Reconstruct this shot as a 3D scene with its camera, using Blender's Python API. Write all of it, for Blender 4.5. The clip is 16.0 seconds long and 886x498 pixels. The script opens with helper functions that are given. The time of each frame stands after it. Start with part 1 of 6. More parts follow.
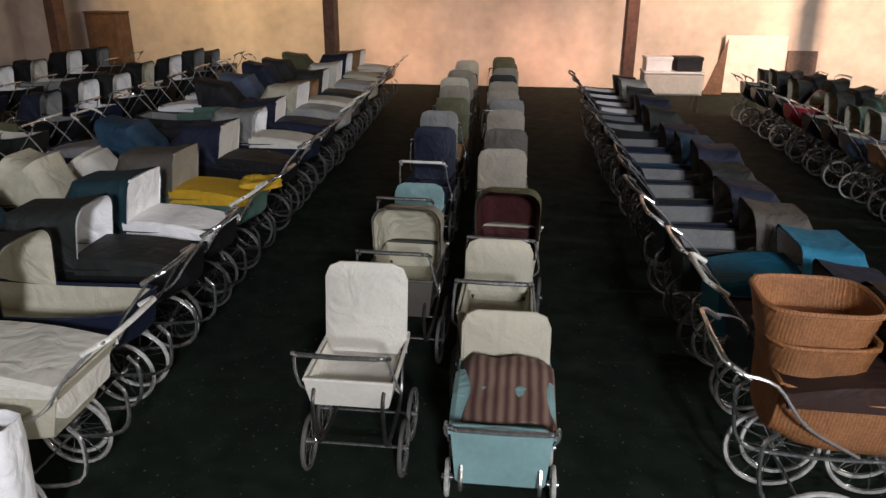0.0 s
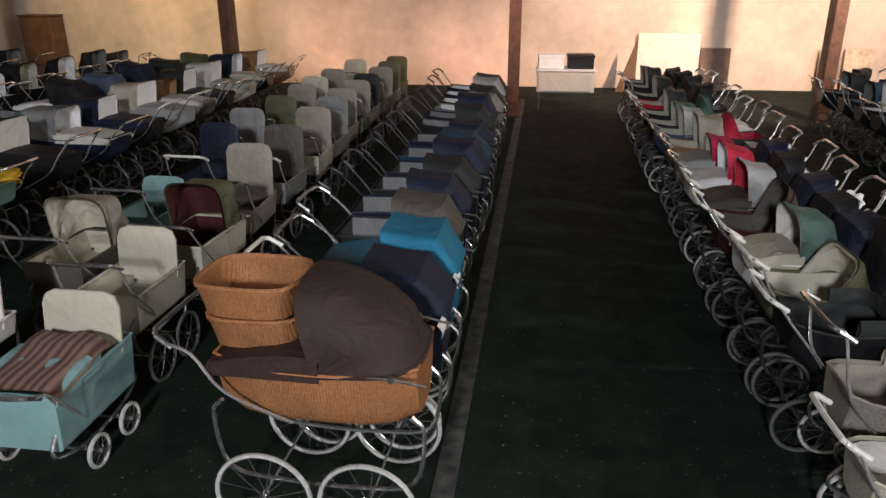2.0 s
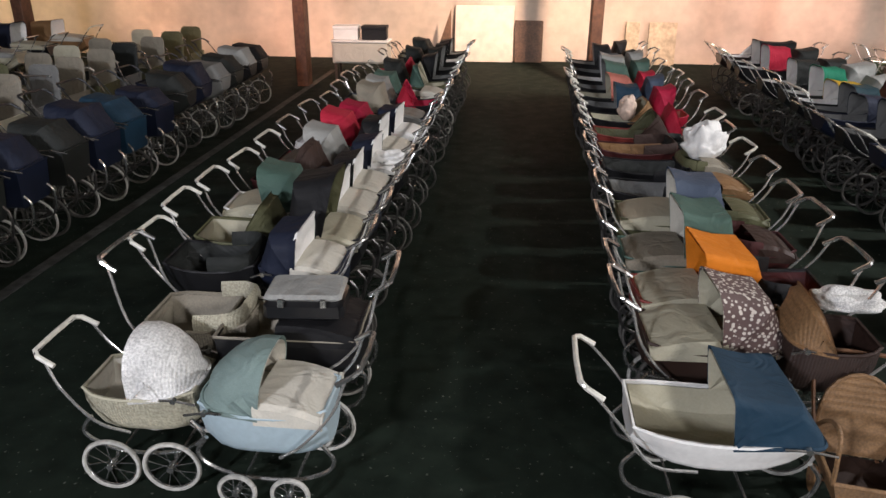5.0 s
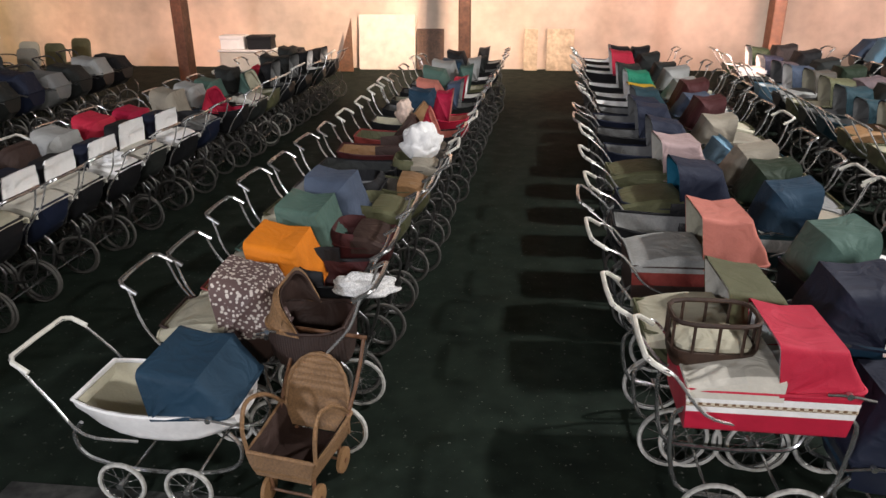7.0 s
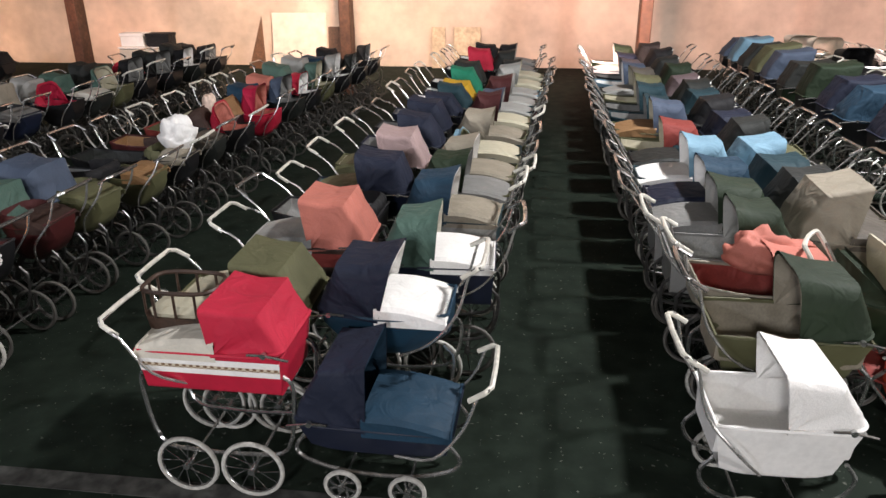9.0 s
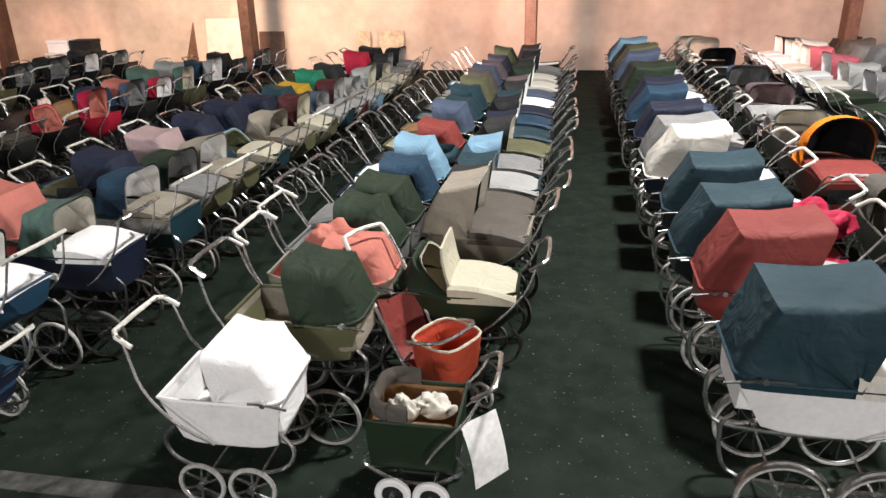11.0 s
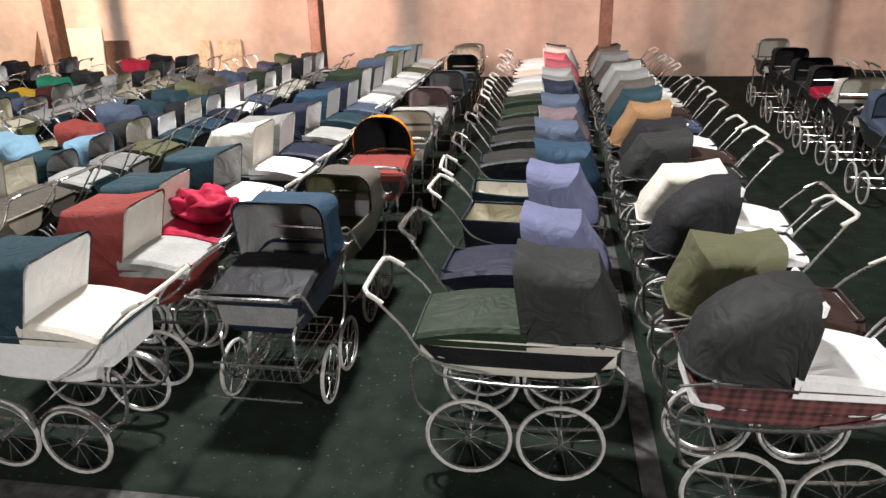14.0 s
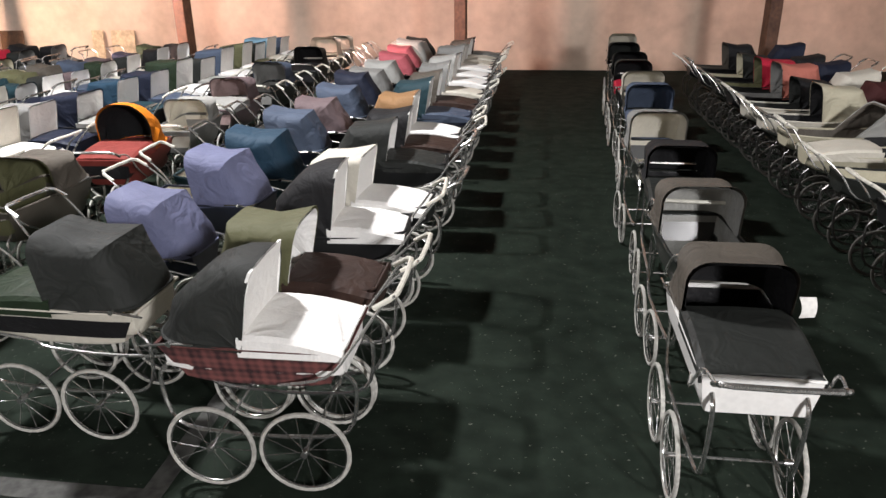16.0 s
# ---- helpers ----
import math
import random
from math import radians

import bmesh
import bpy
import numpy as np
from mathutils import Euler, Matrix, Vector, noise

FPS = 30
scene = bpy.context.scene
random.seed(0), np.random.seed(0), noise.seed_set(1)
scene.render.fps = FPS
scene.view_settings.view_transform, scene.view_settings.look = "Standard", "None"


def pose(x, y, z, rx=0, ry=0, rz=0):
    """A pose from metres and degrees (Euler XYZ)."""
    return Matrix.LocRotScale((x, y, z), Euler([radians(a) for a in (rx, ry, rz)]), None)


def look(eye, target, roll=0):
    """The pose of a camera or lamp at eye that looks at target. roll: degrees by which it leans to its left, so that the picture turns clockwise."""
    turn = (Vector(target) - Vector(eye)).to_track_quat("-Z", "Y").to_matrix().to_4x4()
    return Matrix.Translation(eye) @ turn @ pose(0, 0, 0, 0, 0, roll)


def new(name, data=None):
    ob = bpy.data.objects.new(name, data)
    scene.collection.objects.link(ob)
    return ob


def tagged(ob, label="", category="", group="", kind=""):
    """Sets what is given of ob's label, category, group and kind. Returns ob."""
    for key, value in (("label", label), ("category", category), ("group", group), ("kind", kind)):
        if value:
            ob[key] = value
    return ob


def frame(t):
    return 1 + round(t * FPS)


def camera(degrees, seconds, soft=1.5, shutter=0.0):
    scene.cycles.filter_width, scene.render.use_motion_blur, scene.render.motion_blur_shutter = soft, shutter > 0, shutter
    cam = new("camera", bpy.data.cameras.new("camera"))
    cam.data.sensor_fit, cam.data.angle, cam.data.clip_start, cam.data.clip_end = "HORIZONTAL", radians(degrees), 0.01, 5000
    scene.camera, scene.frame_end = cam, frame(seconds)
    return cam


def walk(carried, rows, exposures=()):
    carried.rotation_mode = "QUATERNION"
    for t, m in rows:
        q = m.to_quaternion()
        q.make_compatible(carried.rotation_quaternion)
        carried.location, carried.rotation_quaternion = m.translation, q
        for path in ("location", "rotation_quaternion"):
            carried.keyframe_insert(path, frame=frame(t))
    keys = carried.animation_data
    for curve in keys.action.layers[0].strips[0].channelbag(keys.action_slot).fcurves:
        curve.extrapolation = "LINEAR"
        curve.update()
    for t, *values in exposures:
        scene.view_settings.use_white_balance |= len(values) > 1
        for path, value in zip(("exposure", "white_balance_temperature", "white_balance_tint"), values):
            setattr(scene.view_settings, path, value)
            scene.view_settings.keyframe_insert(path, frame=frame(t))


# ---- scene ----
cam = camera(64.6, 16.0)
PATH = [
    (0, (0.921, 1.429, 2.279), (0.726, 3.285, 1.56), 0.4),
    (0.5, (1.494, 1.433, 2.288), (1.297, 3.304, 1.608), 0.7),
    (1, (2.088, 1.444, 2.303), (1.878, 3.304, 1.598), 1.1),
    (1.5, (2.694, 1.455, 2.299), (2.477, 3.311, 1.585), 0.6),
    (2, (3.273, 1.464, 2.289), (3.015, 3.313, 1.57), -0.2),
    (2.5, (3.804, 1.463, 2.29), (3.52, 3.297, 1.546), -0.4),
    (3, (4.292, 1.443, 2.284), (4.092, 3.288, 1.539), 0.1),
    (3.5, (4.802, 1.42, 2.279), (4.521, 3.261, 1.552), -1.0),
    (4, (5.368, 1.397, 2.279), (5.157, 3.249, 1.552), 0.5),
    (4.5, (5.881, 1.357, 2.291), (5.766, 3.198, 1.518), 1.0),
    (4.7, (6.093, 1.351, 2.3), (5.959, 3.185, 1.514), 0.7),
    (6.8, (8.709, 1.336, 2.305), (8.517, 3.182, 1.559), -0.1),
    (7, (8.96, 1.322, 2.305), (8.761, 3.161, 1.544), -0.4),
    (7.5, (9.568, 1.29, 2.324), (9.318, 3.128, 1.576), -1.1),
    (8, (10.173, 1.268, 2.331), (9.955, 3.107, 1.576), -0.4),
    (8.5, (10.758, 1.256, 2.334), (10.536, 3.094, 1.579), -0.1),
    (9, (11.347, 1.276, 2.306), (11.114, 3.11, 1.542), -0.4),
    (9.2, (11.592, 1.287, 2.298), (11.355, 3.115, 1.521), -0.8),
    (11.3, (14.258, 1.362, 2.327), (13.925, 3.183, 1.57), -1.3),
    (11.5, (14.495, 1.359, 2.325), (14.171, 3.181, 1.567), -1.5),
    (12, (15.089, 1.361, 2.33), (14.78, 3.189, 1.58), -1.5),
    (12.5, (15.685, 1.34, 2.332), (15.395, 3.174, 1.588), -1.5),
    (13, (16.288, 1.324, 2.322), (15.996, 3.16, 1.585), -1.5),
    (13.5, (16.893, 1.341, 2.315), (16.586, 3.172, 1.571), -1.7),
    (14, (17.502, 1.335, 2.303), (17.208, 3.17, 1.564), -1.4),
    (14.5, (18.06, 1.34, 2.287), (17.755, 3.168, 1.534), -1.4),
    (15, (18.634, 1.341, 2.268), (18.321, 3.167, 1.513), -1.8),
    (15.5, (19.202, 1.358, 2.248), (18.903, 3.191, 1.505), -1.8),
    (16, (19.744, 1.367, 2.268), (19.493, 3.202, 1.514), -0.8),
]
walk(cam, [(t, look(eye, target, roll)) for t, eye, target, roll in PATH])

# ---- world, lamps ----
world = bpy.data.worlds.new("night")
world.use_nodes = True
world.node_tree.nodes["Background"].inputs[0].default_value = (0.02, 0.025, 0.04, 1)
world.node_tree.nodes["Background"].inputs[1].default_value = 0.5
scene.world = world


def lamp(name, kind, power, colour, m, size=0.5, size_y=None, spot=None):
    data = bpy.data.lights.new(name, kind)
    data.energy, data.color = power, colour
    if kind == "AREA":
        data.shape, data.size, data.size_y = "RECTANGLE", size, size_y or size
    else:
        data.shadow_soft_size = size
    if spot:
        data.spot_size, data.spot_blend = radians(spot), 0.9
    ob = new(name, data)
    ob.matrix_world = m
    return ob


HALL = (1.0, 0.975, 0.99)
# one strong lamp under the ceiling over the middle of the hall, and floodlights behind the visitors' aisle
lamp("hall_lamp", "AREA", 1060, HALL, look((15.6, 7.0, 6.8), (15.6, 6.8, 0)), 0.5)
for x, power, aim in ((2.5, 700, 0.0), (10.0, 340, 8.2), (25.0, 1150, 18.5)):
    lamp("flood_lamp", "AREA", power, (0.94, 0.96, 1.08) if x < 5 else HALL, look((x, -4.0, 4.2), (aim, 7.0, 0.8)), 0.8)
# warm lamps that wash the back wall; the timber ribs cast their shadows on it
for x, y, z, power, colour, aim, high in ((8.9, 11.0, 5.2, 310, (1.0, 0.75, 0.60), 6.4, 1.6), (3.7, 11.0, 3.4, 32, (1.0, 0.55, 0.40), 1.0, 0.8), (-2.0, 15.4, 0.5, 9, (1.0, 0.62, 0.47), -1.6, 0.8), (2.2, 15.6, 0.5, 8, (1.0, 0.55, 0.40), 1.6, 0.6), (-6.0, 11.0, 5.5, 110, (1.0, 0.74, 0.38), -5.0, 2.5), (12.4, 11.4, 1.55, 85, (1.0, 0.60, 0.48), 12.6, 1.7), (16.3, 11.0, 2.0, 60, (1.0, 0.56, 0.46), 18.2, 1.7), (24.0, 11.0, 5.5, 60, (1.0, 0.56, 0.46), 25.0, 3.2)):
    w = lamp("wall_lamp", "AREA", power, colour, look((x, y, z), (aim, 17.8, high)), 0.35)
    w.data.spread = radians(75)


# ---- materials ----
def material(name, colour, rough=0.6, metal=0.0, grain=60.0, vary=0.18, stain=0.15, bump=0.1, tint=None, coat=0.0, spec=0.5, crease=0.0):
    """A surface with blotches, fine grain and relief; a little different on each object."""
    m = bpy.data.materials.new(name)
    m.use_nodes = True
    nt = m.node_tree
    n, l = nt.nodes, nt.links
    b = n["Principled BSDF"]
    co = n.new("ShaderNodeTexCoord")
    fine = n.new("ShaderNodeTexNoise")
    fine.inputs["Scale"].default_value, fine.inputs["Detail"].default_value = grain, 4
    wide = n.new("ShaderNodeTexNoise")
    wide.inputs["Scale"].default_value, wide.inputs["Detail"].default_value = 5.0, 5
    own = n.new("ShaderNodeObjectInfo")
    far_off = n.new("ShaderNodeVectorMath")
    far_off.operation = "MULTIPLY_ADD"
    far_off.inputs[1].default_value = (60.0, 45.0, 30.0)
    l.new(own.outputs["Random"], far_off.inputs[0])
    l.new(co.outputs["Object"], far_off.inputs[2])
    l.new(far_off.outputs[0], fine.inputs["Vector"])
    l.new(far_off.outputs[0], wide.inputs["Vector"])
    ramp = n.new("ShaderNodeMapRange")
    ramp.inputs[1].default_value, ramp.inputs[2].default_value = 0.3, 0.75
    ramp.inputs[3].default_value, ramp.inputs[4].default_value = 1.0 + vary * 0.5, 1.0 - vary
    l.new(wide.outputs["Fac"], ramp.inputs[0])
    gr = n.new("ShaderNodeMapRange")
    gr.inputs[1].default_value, gr.inputs[2].default_value = 0.35, 0.65
    gr.inputs[3].default_value, gr.inputs[4].default_value = 1.0 - stain, 1.0 + stain * 0.4
    l.new(fine.outputs["Fac"], gr.inputs[0])
    mul = n.new("ShaderNodeMath")
    mul.operation = "MULTIPLY"
    l.new(ramp.outputs[0], mul.inputs[0])
    l.new(gr.outputs[0], mul.inputs[1])
    mix = n.new("ShaderNodeVectorMath")
    mix.operation = "SCALE"
    mix.inputs[0].default_value = colour
    l.new(mul.outputs[0], mix.inputs["Scale"])
    l.new(mix.outputs[0], b.inputs["Base Color"])
    rr = n.new("ShaderNodeMapRange")
    rr.inputs[3].default_value, rr.inputs[4].default_value = max(0.05, rough - 0.12), min(1.0, rough + 0.15)
    l.new(wide.outputs["Fac"], rr.inputs[0])
    l.new(rr.outputs[0], b.inputs["Roughness"])
    b.inputs["Metallic"].default_value = metal
    b.inputs["Specular IOR Level"].default_value = spec
    b.inputs["Coat Weight"].default_value = coat
    b.inputs["Coat Roughness"].default_value = 0.15
    if bump:
        bp = n.new("ShaderNodeBump")
        bp.inputs["Strength"].default_value, bp.inputs["Distance"].default_value = bump, 0.01
        l.new(fine.outputs["Fac"], bp.inputs["Height"])
        if crease:
            fold = n.new("ShaderNodeTexNoise")
            fold.inputs["Scale"].default_value, fold.inputs["Detail"].default_value, fold.inputs["Distortion"].default_value = 6.5, 2, 1.4
            l.new(far_off.outputs[0], fold.inputs["Vector"])
            fb = n.new("ShaderNodeBump")
            fb.inputs["Strength"].default_value, fb.inputs["Distance"].default_value = crease, 0.05
            l.new(fold.outputs["Fac"], fb.inputs["Height"])
            l.new(fb.outputs[0], bp.inputs["Normal"])
        l.new(bp.outputs[0], b.inputs["Normal"])
    return m


COLOURS = dict(
    white=(0.80, 0.79, 0.76), cream=(0.46, 0.43, 0.32), ivory=(0.58, 0.55, 0.47), grey=(0.20, 0.20, 0.19), palegrey=(0.32, 0.32, 0.30),
    black=(0.010, 0.010, 0.011), navy=(0.010, 0.014, 0.030), blue=(0.013, 0.040, 0.070), teal=(0.012, 0.036, 0.046), slate=(0.060, 0.080, 0.120),
    lilac=(0.125, 0.135, 0.225), cyan=(0.015, 0.15, 0.24), lightblue=(0.17, 0.30, 0.39), aqua=(0.20, 0.33, 0.32), green=(0.014, 0.026, 0.012),
    sage=(0.07, 0.125, 0.10), olive=(0.10, 0.10, 0.05), charcoal=(0.019, 0.021, 0.019), brown=(0.038, 0.021, 0.016), maroon=(0.055, 0.012, 0.012),
    red=(0.46, 0.018, 0.045), crimson=(0.36, 0.008, 0.04), rust=(0.20, 0.035, 0.028), salmon=(0.48, 0.16, 0.12), pink=(0.42, 0.10, 0.12),
    orange=(0.66, 0.19, 0.008), yellow=(0.50, 0.30, 0.02), tan=(0.26, 0.145, 0.065), mauve=(0.13, 0.095, 0.10), beige=(0.27, 0.24, 0.185), coral=(0.52, 0.075, 0.035),
    plaid=(0.085, 0.030, 0.027), palepink=(0.36, 0.26, 0.25), green2=(0.012, 0.17, 0.095), taupe=(0.085, 0.074, 0.06), cane=(0.33, 0.135, 0.045), paleblue=(0.40, 0.50, 0.54), greygreen=(0.20, 0.27, 0.25))
CACHE = {}


def cloth(c):
    if c == "speckled":
        return SPECKLED
    k = ("cloth", c)
    if k not in CACHE:
        CACHE[k] = material("cloth_" + c, COLOURS[c], 0.72, grain=220, vary=0.10 if min(COLOURS[c]) > 0.3 else 0.15, stain=0.12, bump=0.12, spec=0.3, crease=0.42)
    return CACHE[k]


def plaid():
    """Dark red tartan: darker and paler threads crossing."""
    m = material("red_plaid_cloth", (0.085, 0.030, 0.027), 0.6, grain=120, bump=0.1)
    n, l = m.node_tree.nodes, m.node_tree.links
    co = n.new("ShaderNodeTexCoord")
    total = None
    for axis, scale in (("X", 2.6), ("Z", 3.2), ("X", 7.5), ("Z", 8.5)):
        w = n.new("ShaderNodeTexWave")
        w.bands_direction = axis
        w.inputs["Scale"].default_value = scale
        l.new(co.outputs["Object"], w.inputs["Vector"])
        if total is None:
            total = w.outputs["Fac"]
        else:
            mean = n.new("ShaderNodeMath")
            mean.operation = "ADD"
            l.new(total, mean.inputs[0])
            l.new(w.outputs["Fac"], mean.inputs[1])
            total = mean.outputs[0]
    mr, mx = n.new("ShaderNodeMapRange"), n.new("ShaderNodeMix")
    mr.inputs[1].default_value, mr.inputs[2].default_value = 0.8, 3.2
    l.new(total, mr.inputs[0])
    mx.data_type = "RGBA"
    mx.inputs[6].default_value, mx.inputs[7].default_value = (0.035, 0.016, 0.018, 1), (0.17, 0.06, 0.055, 1)
    l.new(mr.outputs[0], mx.inputs[0])
    l.new(mx.outputs[2], n["Principled BSDF"].inputs["Base Color"])
    return m


def striped():
    """Rug with brown and pale stripes running across it."""
    m = material("striped_rug", (0.10, 0.05, 0.04), 0.85, grain=150, bump=0.3)
    n, l = m.node_tree.nodes, m.node_tree.links
    co, w, mx = n.new("ShaderNodeTexCoord"), n.new("ShaderNodeTexWave"), n.new("ShaderNodeMix")
    w.bands_direction = "X"
    w.inputs["Scale"].default_value, w.inputs["Distortion"].default_value = 6.5, 1.2
    l.new(co.outputs["Object"], w.inputs["Vector"])
    mx.data_type = "RGBA"
    mx.inputs[6].default_value, mx.inputs[7].default_value = (0.075, 0.030, 0.024, 1), (0.22, 0.14, 0.10, 1)
    l.new(w.outputs["Fac"], mx.inputs[0])
    l.new(mx.outputs[2], n["Principled BSDF"].inputs["Base Color"])
    return m


def braid():
    """Woven border in cream and brown."""
    m = material("woven_braid", (0.4, 0.3, 0.2), 0.8, grain=200, bump=0.2)
    n, l = m.node_tree.nodes, m.node_tree.links
    co, ch = n.new("ShaderNodeTexCoord"), n.new("ShaderNodeTexChecker")
    ch.inputs["Scale"].default_value = 62
    ch.inputs["Color1"].default_value, ch.inputs["Color2"].default_value = (0.55, 0.48, 0.36, 1), (0.16, 0.09, 0.045, 1)
    l.new(co.outputs["Object"], ch.inputs["Vector"])
    l.new(ch.outputs["Color"], n["Principled BSDF"].inputs["Base Color"])
    return m


def lacquer(c):
    if c == "plaid":
        return PLAID
    k = ("lacquer", c)
    if k not in CACHE:
        CACHE[k] = material("lacquer_" + c, COLOURS[c], 0.34, grain=35, vary=0.07 if min(COLOURS[c]) > 0.3 else 0.15, stain=0.06, bump=0.03, coat=0.25)
    return CACHE[k]


def vinyl(c):
    k = ("vinyl", c)
    if k not in CACHE:
        CACHE[k] = material("vinyl_" + c, COLOURS[c], 0.58, grain=90, vary=0.07 if min(COLOURS[c]) > 0.3 else 0.18, stain=0.05 if min(COLOURS[c]) > 0.3 else 0.12, bump=0.06, spec=0.28, crease=0.34)
    return CACHE[k]


def wicker(c):
    k = ("wicker", c)
    if k not in CACHE:
        m = material("wicker_" + c, COLOURS[c], 0.55, grain=80, vary=0.3, stain=0.3, bump=0.0)
        n, l = m.node_tree.nodes, m.node_tree.links
        co = n.new("ShaderNodeTexCoord")
        w1, w2 = n.new("ShaderNodeTexWave"), n.new("ShaderNodeTexWave")
        w1.bands_direction, w2.bands_direction = "Z", "X"
        w1.inputs["Scale"].default_value, w2.inputs["Scale"].default_value = 42, 24
        w1.inputs["Distortion"].default_value = w2.inputs["Distortion"].default_value = 0.8
        mx = n.new("ShaderNodeMath")
        mx.operation = "MULTIPLY"
        for w, s in ((w1, 0), (w2, 1)):
            l.new(co.outputs["Object"], w.inputs["Vector"])
            l.new(w.outputs["Fac"], mx.inputs[s])
        bp = n.new("ShaderNodeBump")
        bp.inputs["Strength"].default_value, bp.inputs["Distance"].default_value = 0.8, 0.0035
        l.new(mx.outputs[0], bp.inputs["Height"])
        l.new(bp.outputs[0], n["Principled BSDF"].inputs["Normal"])
        CACHE[k] = m
    return CACHE[k]


def speckled():
    """Flowered print: pale flecks on a brown ground."""
    m = material("flowered_cloth", (0.10, 0.07, 0.06), 0.7, grain=200, bump=0.1)
    n, l = m.node_tree.nodes, m.node_tree.links
    co, vo, mr, mx = n.new("ShaderNodeTexCoord"), n.new("ShaderNodeTexVoronoi"), n.new("ShaderNodeMapRange"), n.new("ShaderNodeMix")
    vo.inputs["Scale"].default_value = 46
    l.new(co.outputs["Object"], vo.inputs["Vector"])
    mr.inputs[1].default_value, mr.inputs[2].default_value, mr.inputs[3].default_value, mr.inputs[4].default_value = 0.34, 0.43, 1, 0
    l.new(vo.outputs["Distance"], mr.inputs[0])
    mx.data_type = "RGBA"
    mx.inputs[6].default_value, mx.inputs[7].default_value = (0.10, 0.06, 0.055, 1), (0.55, 0.5, 0.44, 1)
    l.new(mr.outputs[0], mx.inputs[0])
    l.new(mx.outputs[2], n["Principled BSDF"].inputs["Base Color"])
    return m


SPECKLED, PLAID, STRIPED, BRAID = speckled(), plaid(), striped(), braid()
# worn chrome darkened in its colour, for wheels standing in the prams' shade
SHADED_CHROME = material("worn_shaded_chrome", (0.16, 0.155, 0.15), 0.38, 0.9, grain=40, vary=0.4, stain=0.35, bump=0.02)
HANDLE_CHROME = material("bright_handle_chrome", (0.74, 0.73, 0.70), 0.24, 0.80, grain=40, vary=0.25, stain=0.2, bump=0.02)
CHROME = material("worn_chrome", (0.66, 0.66, 0.64), 0.22, 0.93, grain=40, vary=0.35, stain=0.3, bump=0.02)
RUBBER = material("grey_white_rubber", (0.46, 0.45, 0.41), 0.7, grain=50, vary=0.3, stain=0.25, bump=0.08)
# dark rubber; on back rows it stands for pale tyres in shade
DARK_RUBBER = material("dark_rubber_and_shade", (0.09, 0.085, 0.075), 0.75, grain=50, vary=0.3, bump=0.08)
BLACK_STEEL = material("black_enamelled_steel", (0.02, 0.02, 0.022), 0.35, grain=30, bump=0.02)
GRIP = material("ivory_plastic_grip", (0.66, 0.64, 0.56), 0.4, grain=30, vary=0.2, bump=0.02)
PAPER = material("white_paper_tag", (0.78, 0.77, 0.73), 0.8, grain=30, bump=0.02)
DARK_WOOD = material("dark_brown_wood", (0.05, 0.026, 0.016), 0.5, grain=30, vary=0.4, stain=0.3, bump=0.1)
WOOD = material("brown_wood", (0.16, 0.075, 0.035), 0.5, grain=30, vary=0.4, stain=0.3, bump=0.1)
DOLL = material("pale_doll_skin", (0.66, 0.50, 0.40), 0.5, grain=30, bump=0.02)
LACE = material("white_lace", (0.74, 0.73, 0.70), 0.85, grain=120, vary=0.2, stain=0.4, bump=0.6)


def plain_floor():
    """Green floor paint with dust blotches, scuffs and pale flecks of dirt."""
    m = material("dark_green_floor_paint", (0.0132, 0.0195, 0.0140), 0.78, grain=8, vary=0.28, stain=0.25, bump=0.1, spec=0.07)
    n, l = m.node_tree.nodes, m.node_tree.links
    b = n["Principled BSDF"]
    base = b.inputs["Base Color"].links[0].from_socket
    co = n.new("ShaderNodeTexCoord")
    for scale, lo, hi, c in ((1.1, 0.50, 0.78, (0.0165, 0.0235, 0.0170, 1)), (34.0, 0.66, 0.71, (0.16, 0.165, 0.14, 1))):
        t, mr, mx = n.new("ShaderNodeTexNoise"), n.new("ShaderNodeMapRange"), n.new("ShaderNodeMix")
        t.inputs["Scale"].default_value, t.inputs["Detail"].default_value = scale, 6
        l.new(co.outputs["Object"], t.inputs["Vector"])
        mr.inputs[1].default_value, mr.inputs[2].default_value, mr.inputs[4].default_value = lo, hi, 0.6
        l.new(t.outputs["Fac"], mr.inputs[0])
        mx.data_type = "RGBA"
        l.new(mr.outputs[0], mx.inputs[0])
        l.new(base, mx.inputs[6])
        mx.inputs[7].default_value = c
        base = mx.outputs[2]
    l.new(base, b.inputs["Base Color"])
    return m


def wall_paint():
    m = material("aged_yellow_plaster", (0.60, 0.47, 0.37), 0.85, grain=0.9, vary=0.10, stain=0.22, bump=0.05, spec=0.2)
    return m


FLOOR, PLASTER = plain_floor(), wall_paint()
CEIL = material("dark_board_ceiling", (0.10, 0.08, 0.06), 0.8, grain=4, bump=0.1)
RIB = material("dark_stained_rib_timber", (0.12, 0.05, 0.025), 0.6, grain=18, vary=0.4, stain=0.3, bump=0.1)
RIB_PALE = material("pale_painted_rib", (0.55, 0.42, 0.28), 0.7, grain=14, vary=0.3, stain=0.2, bump=0.1)
LINE = material("worn_white_line_paint", (0.055, 0.056, 0.05), 0.75, grain=14, vary=0.6, stain=0.6, bump=0.1)


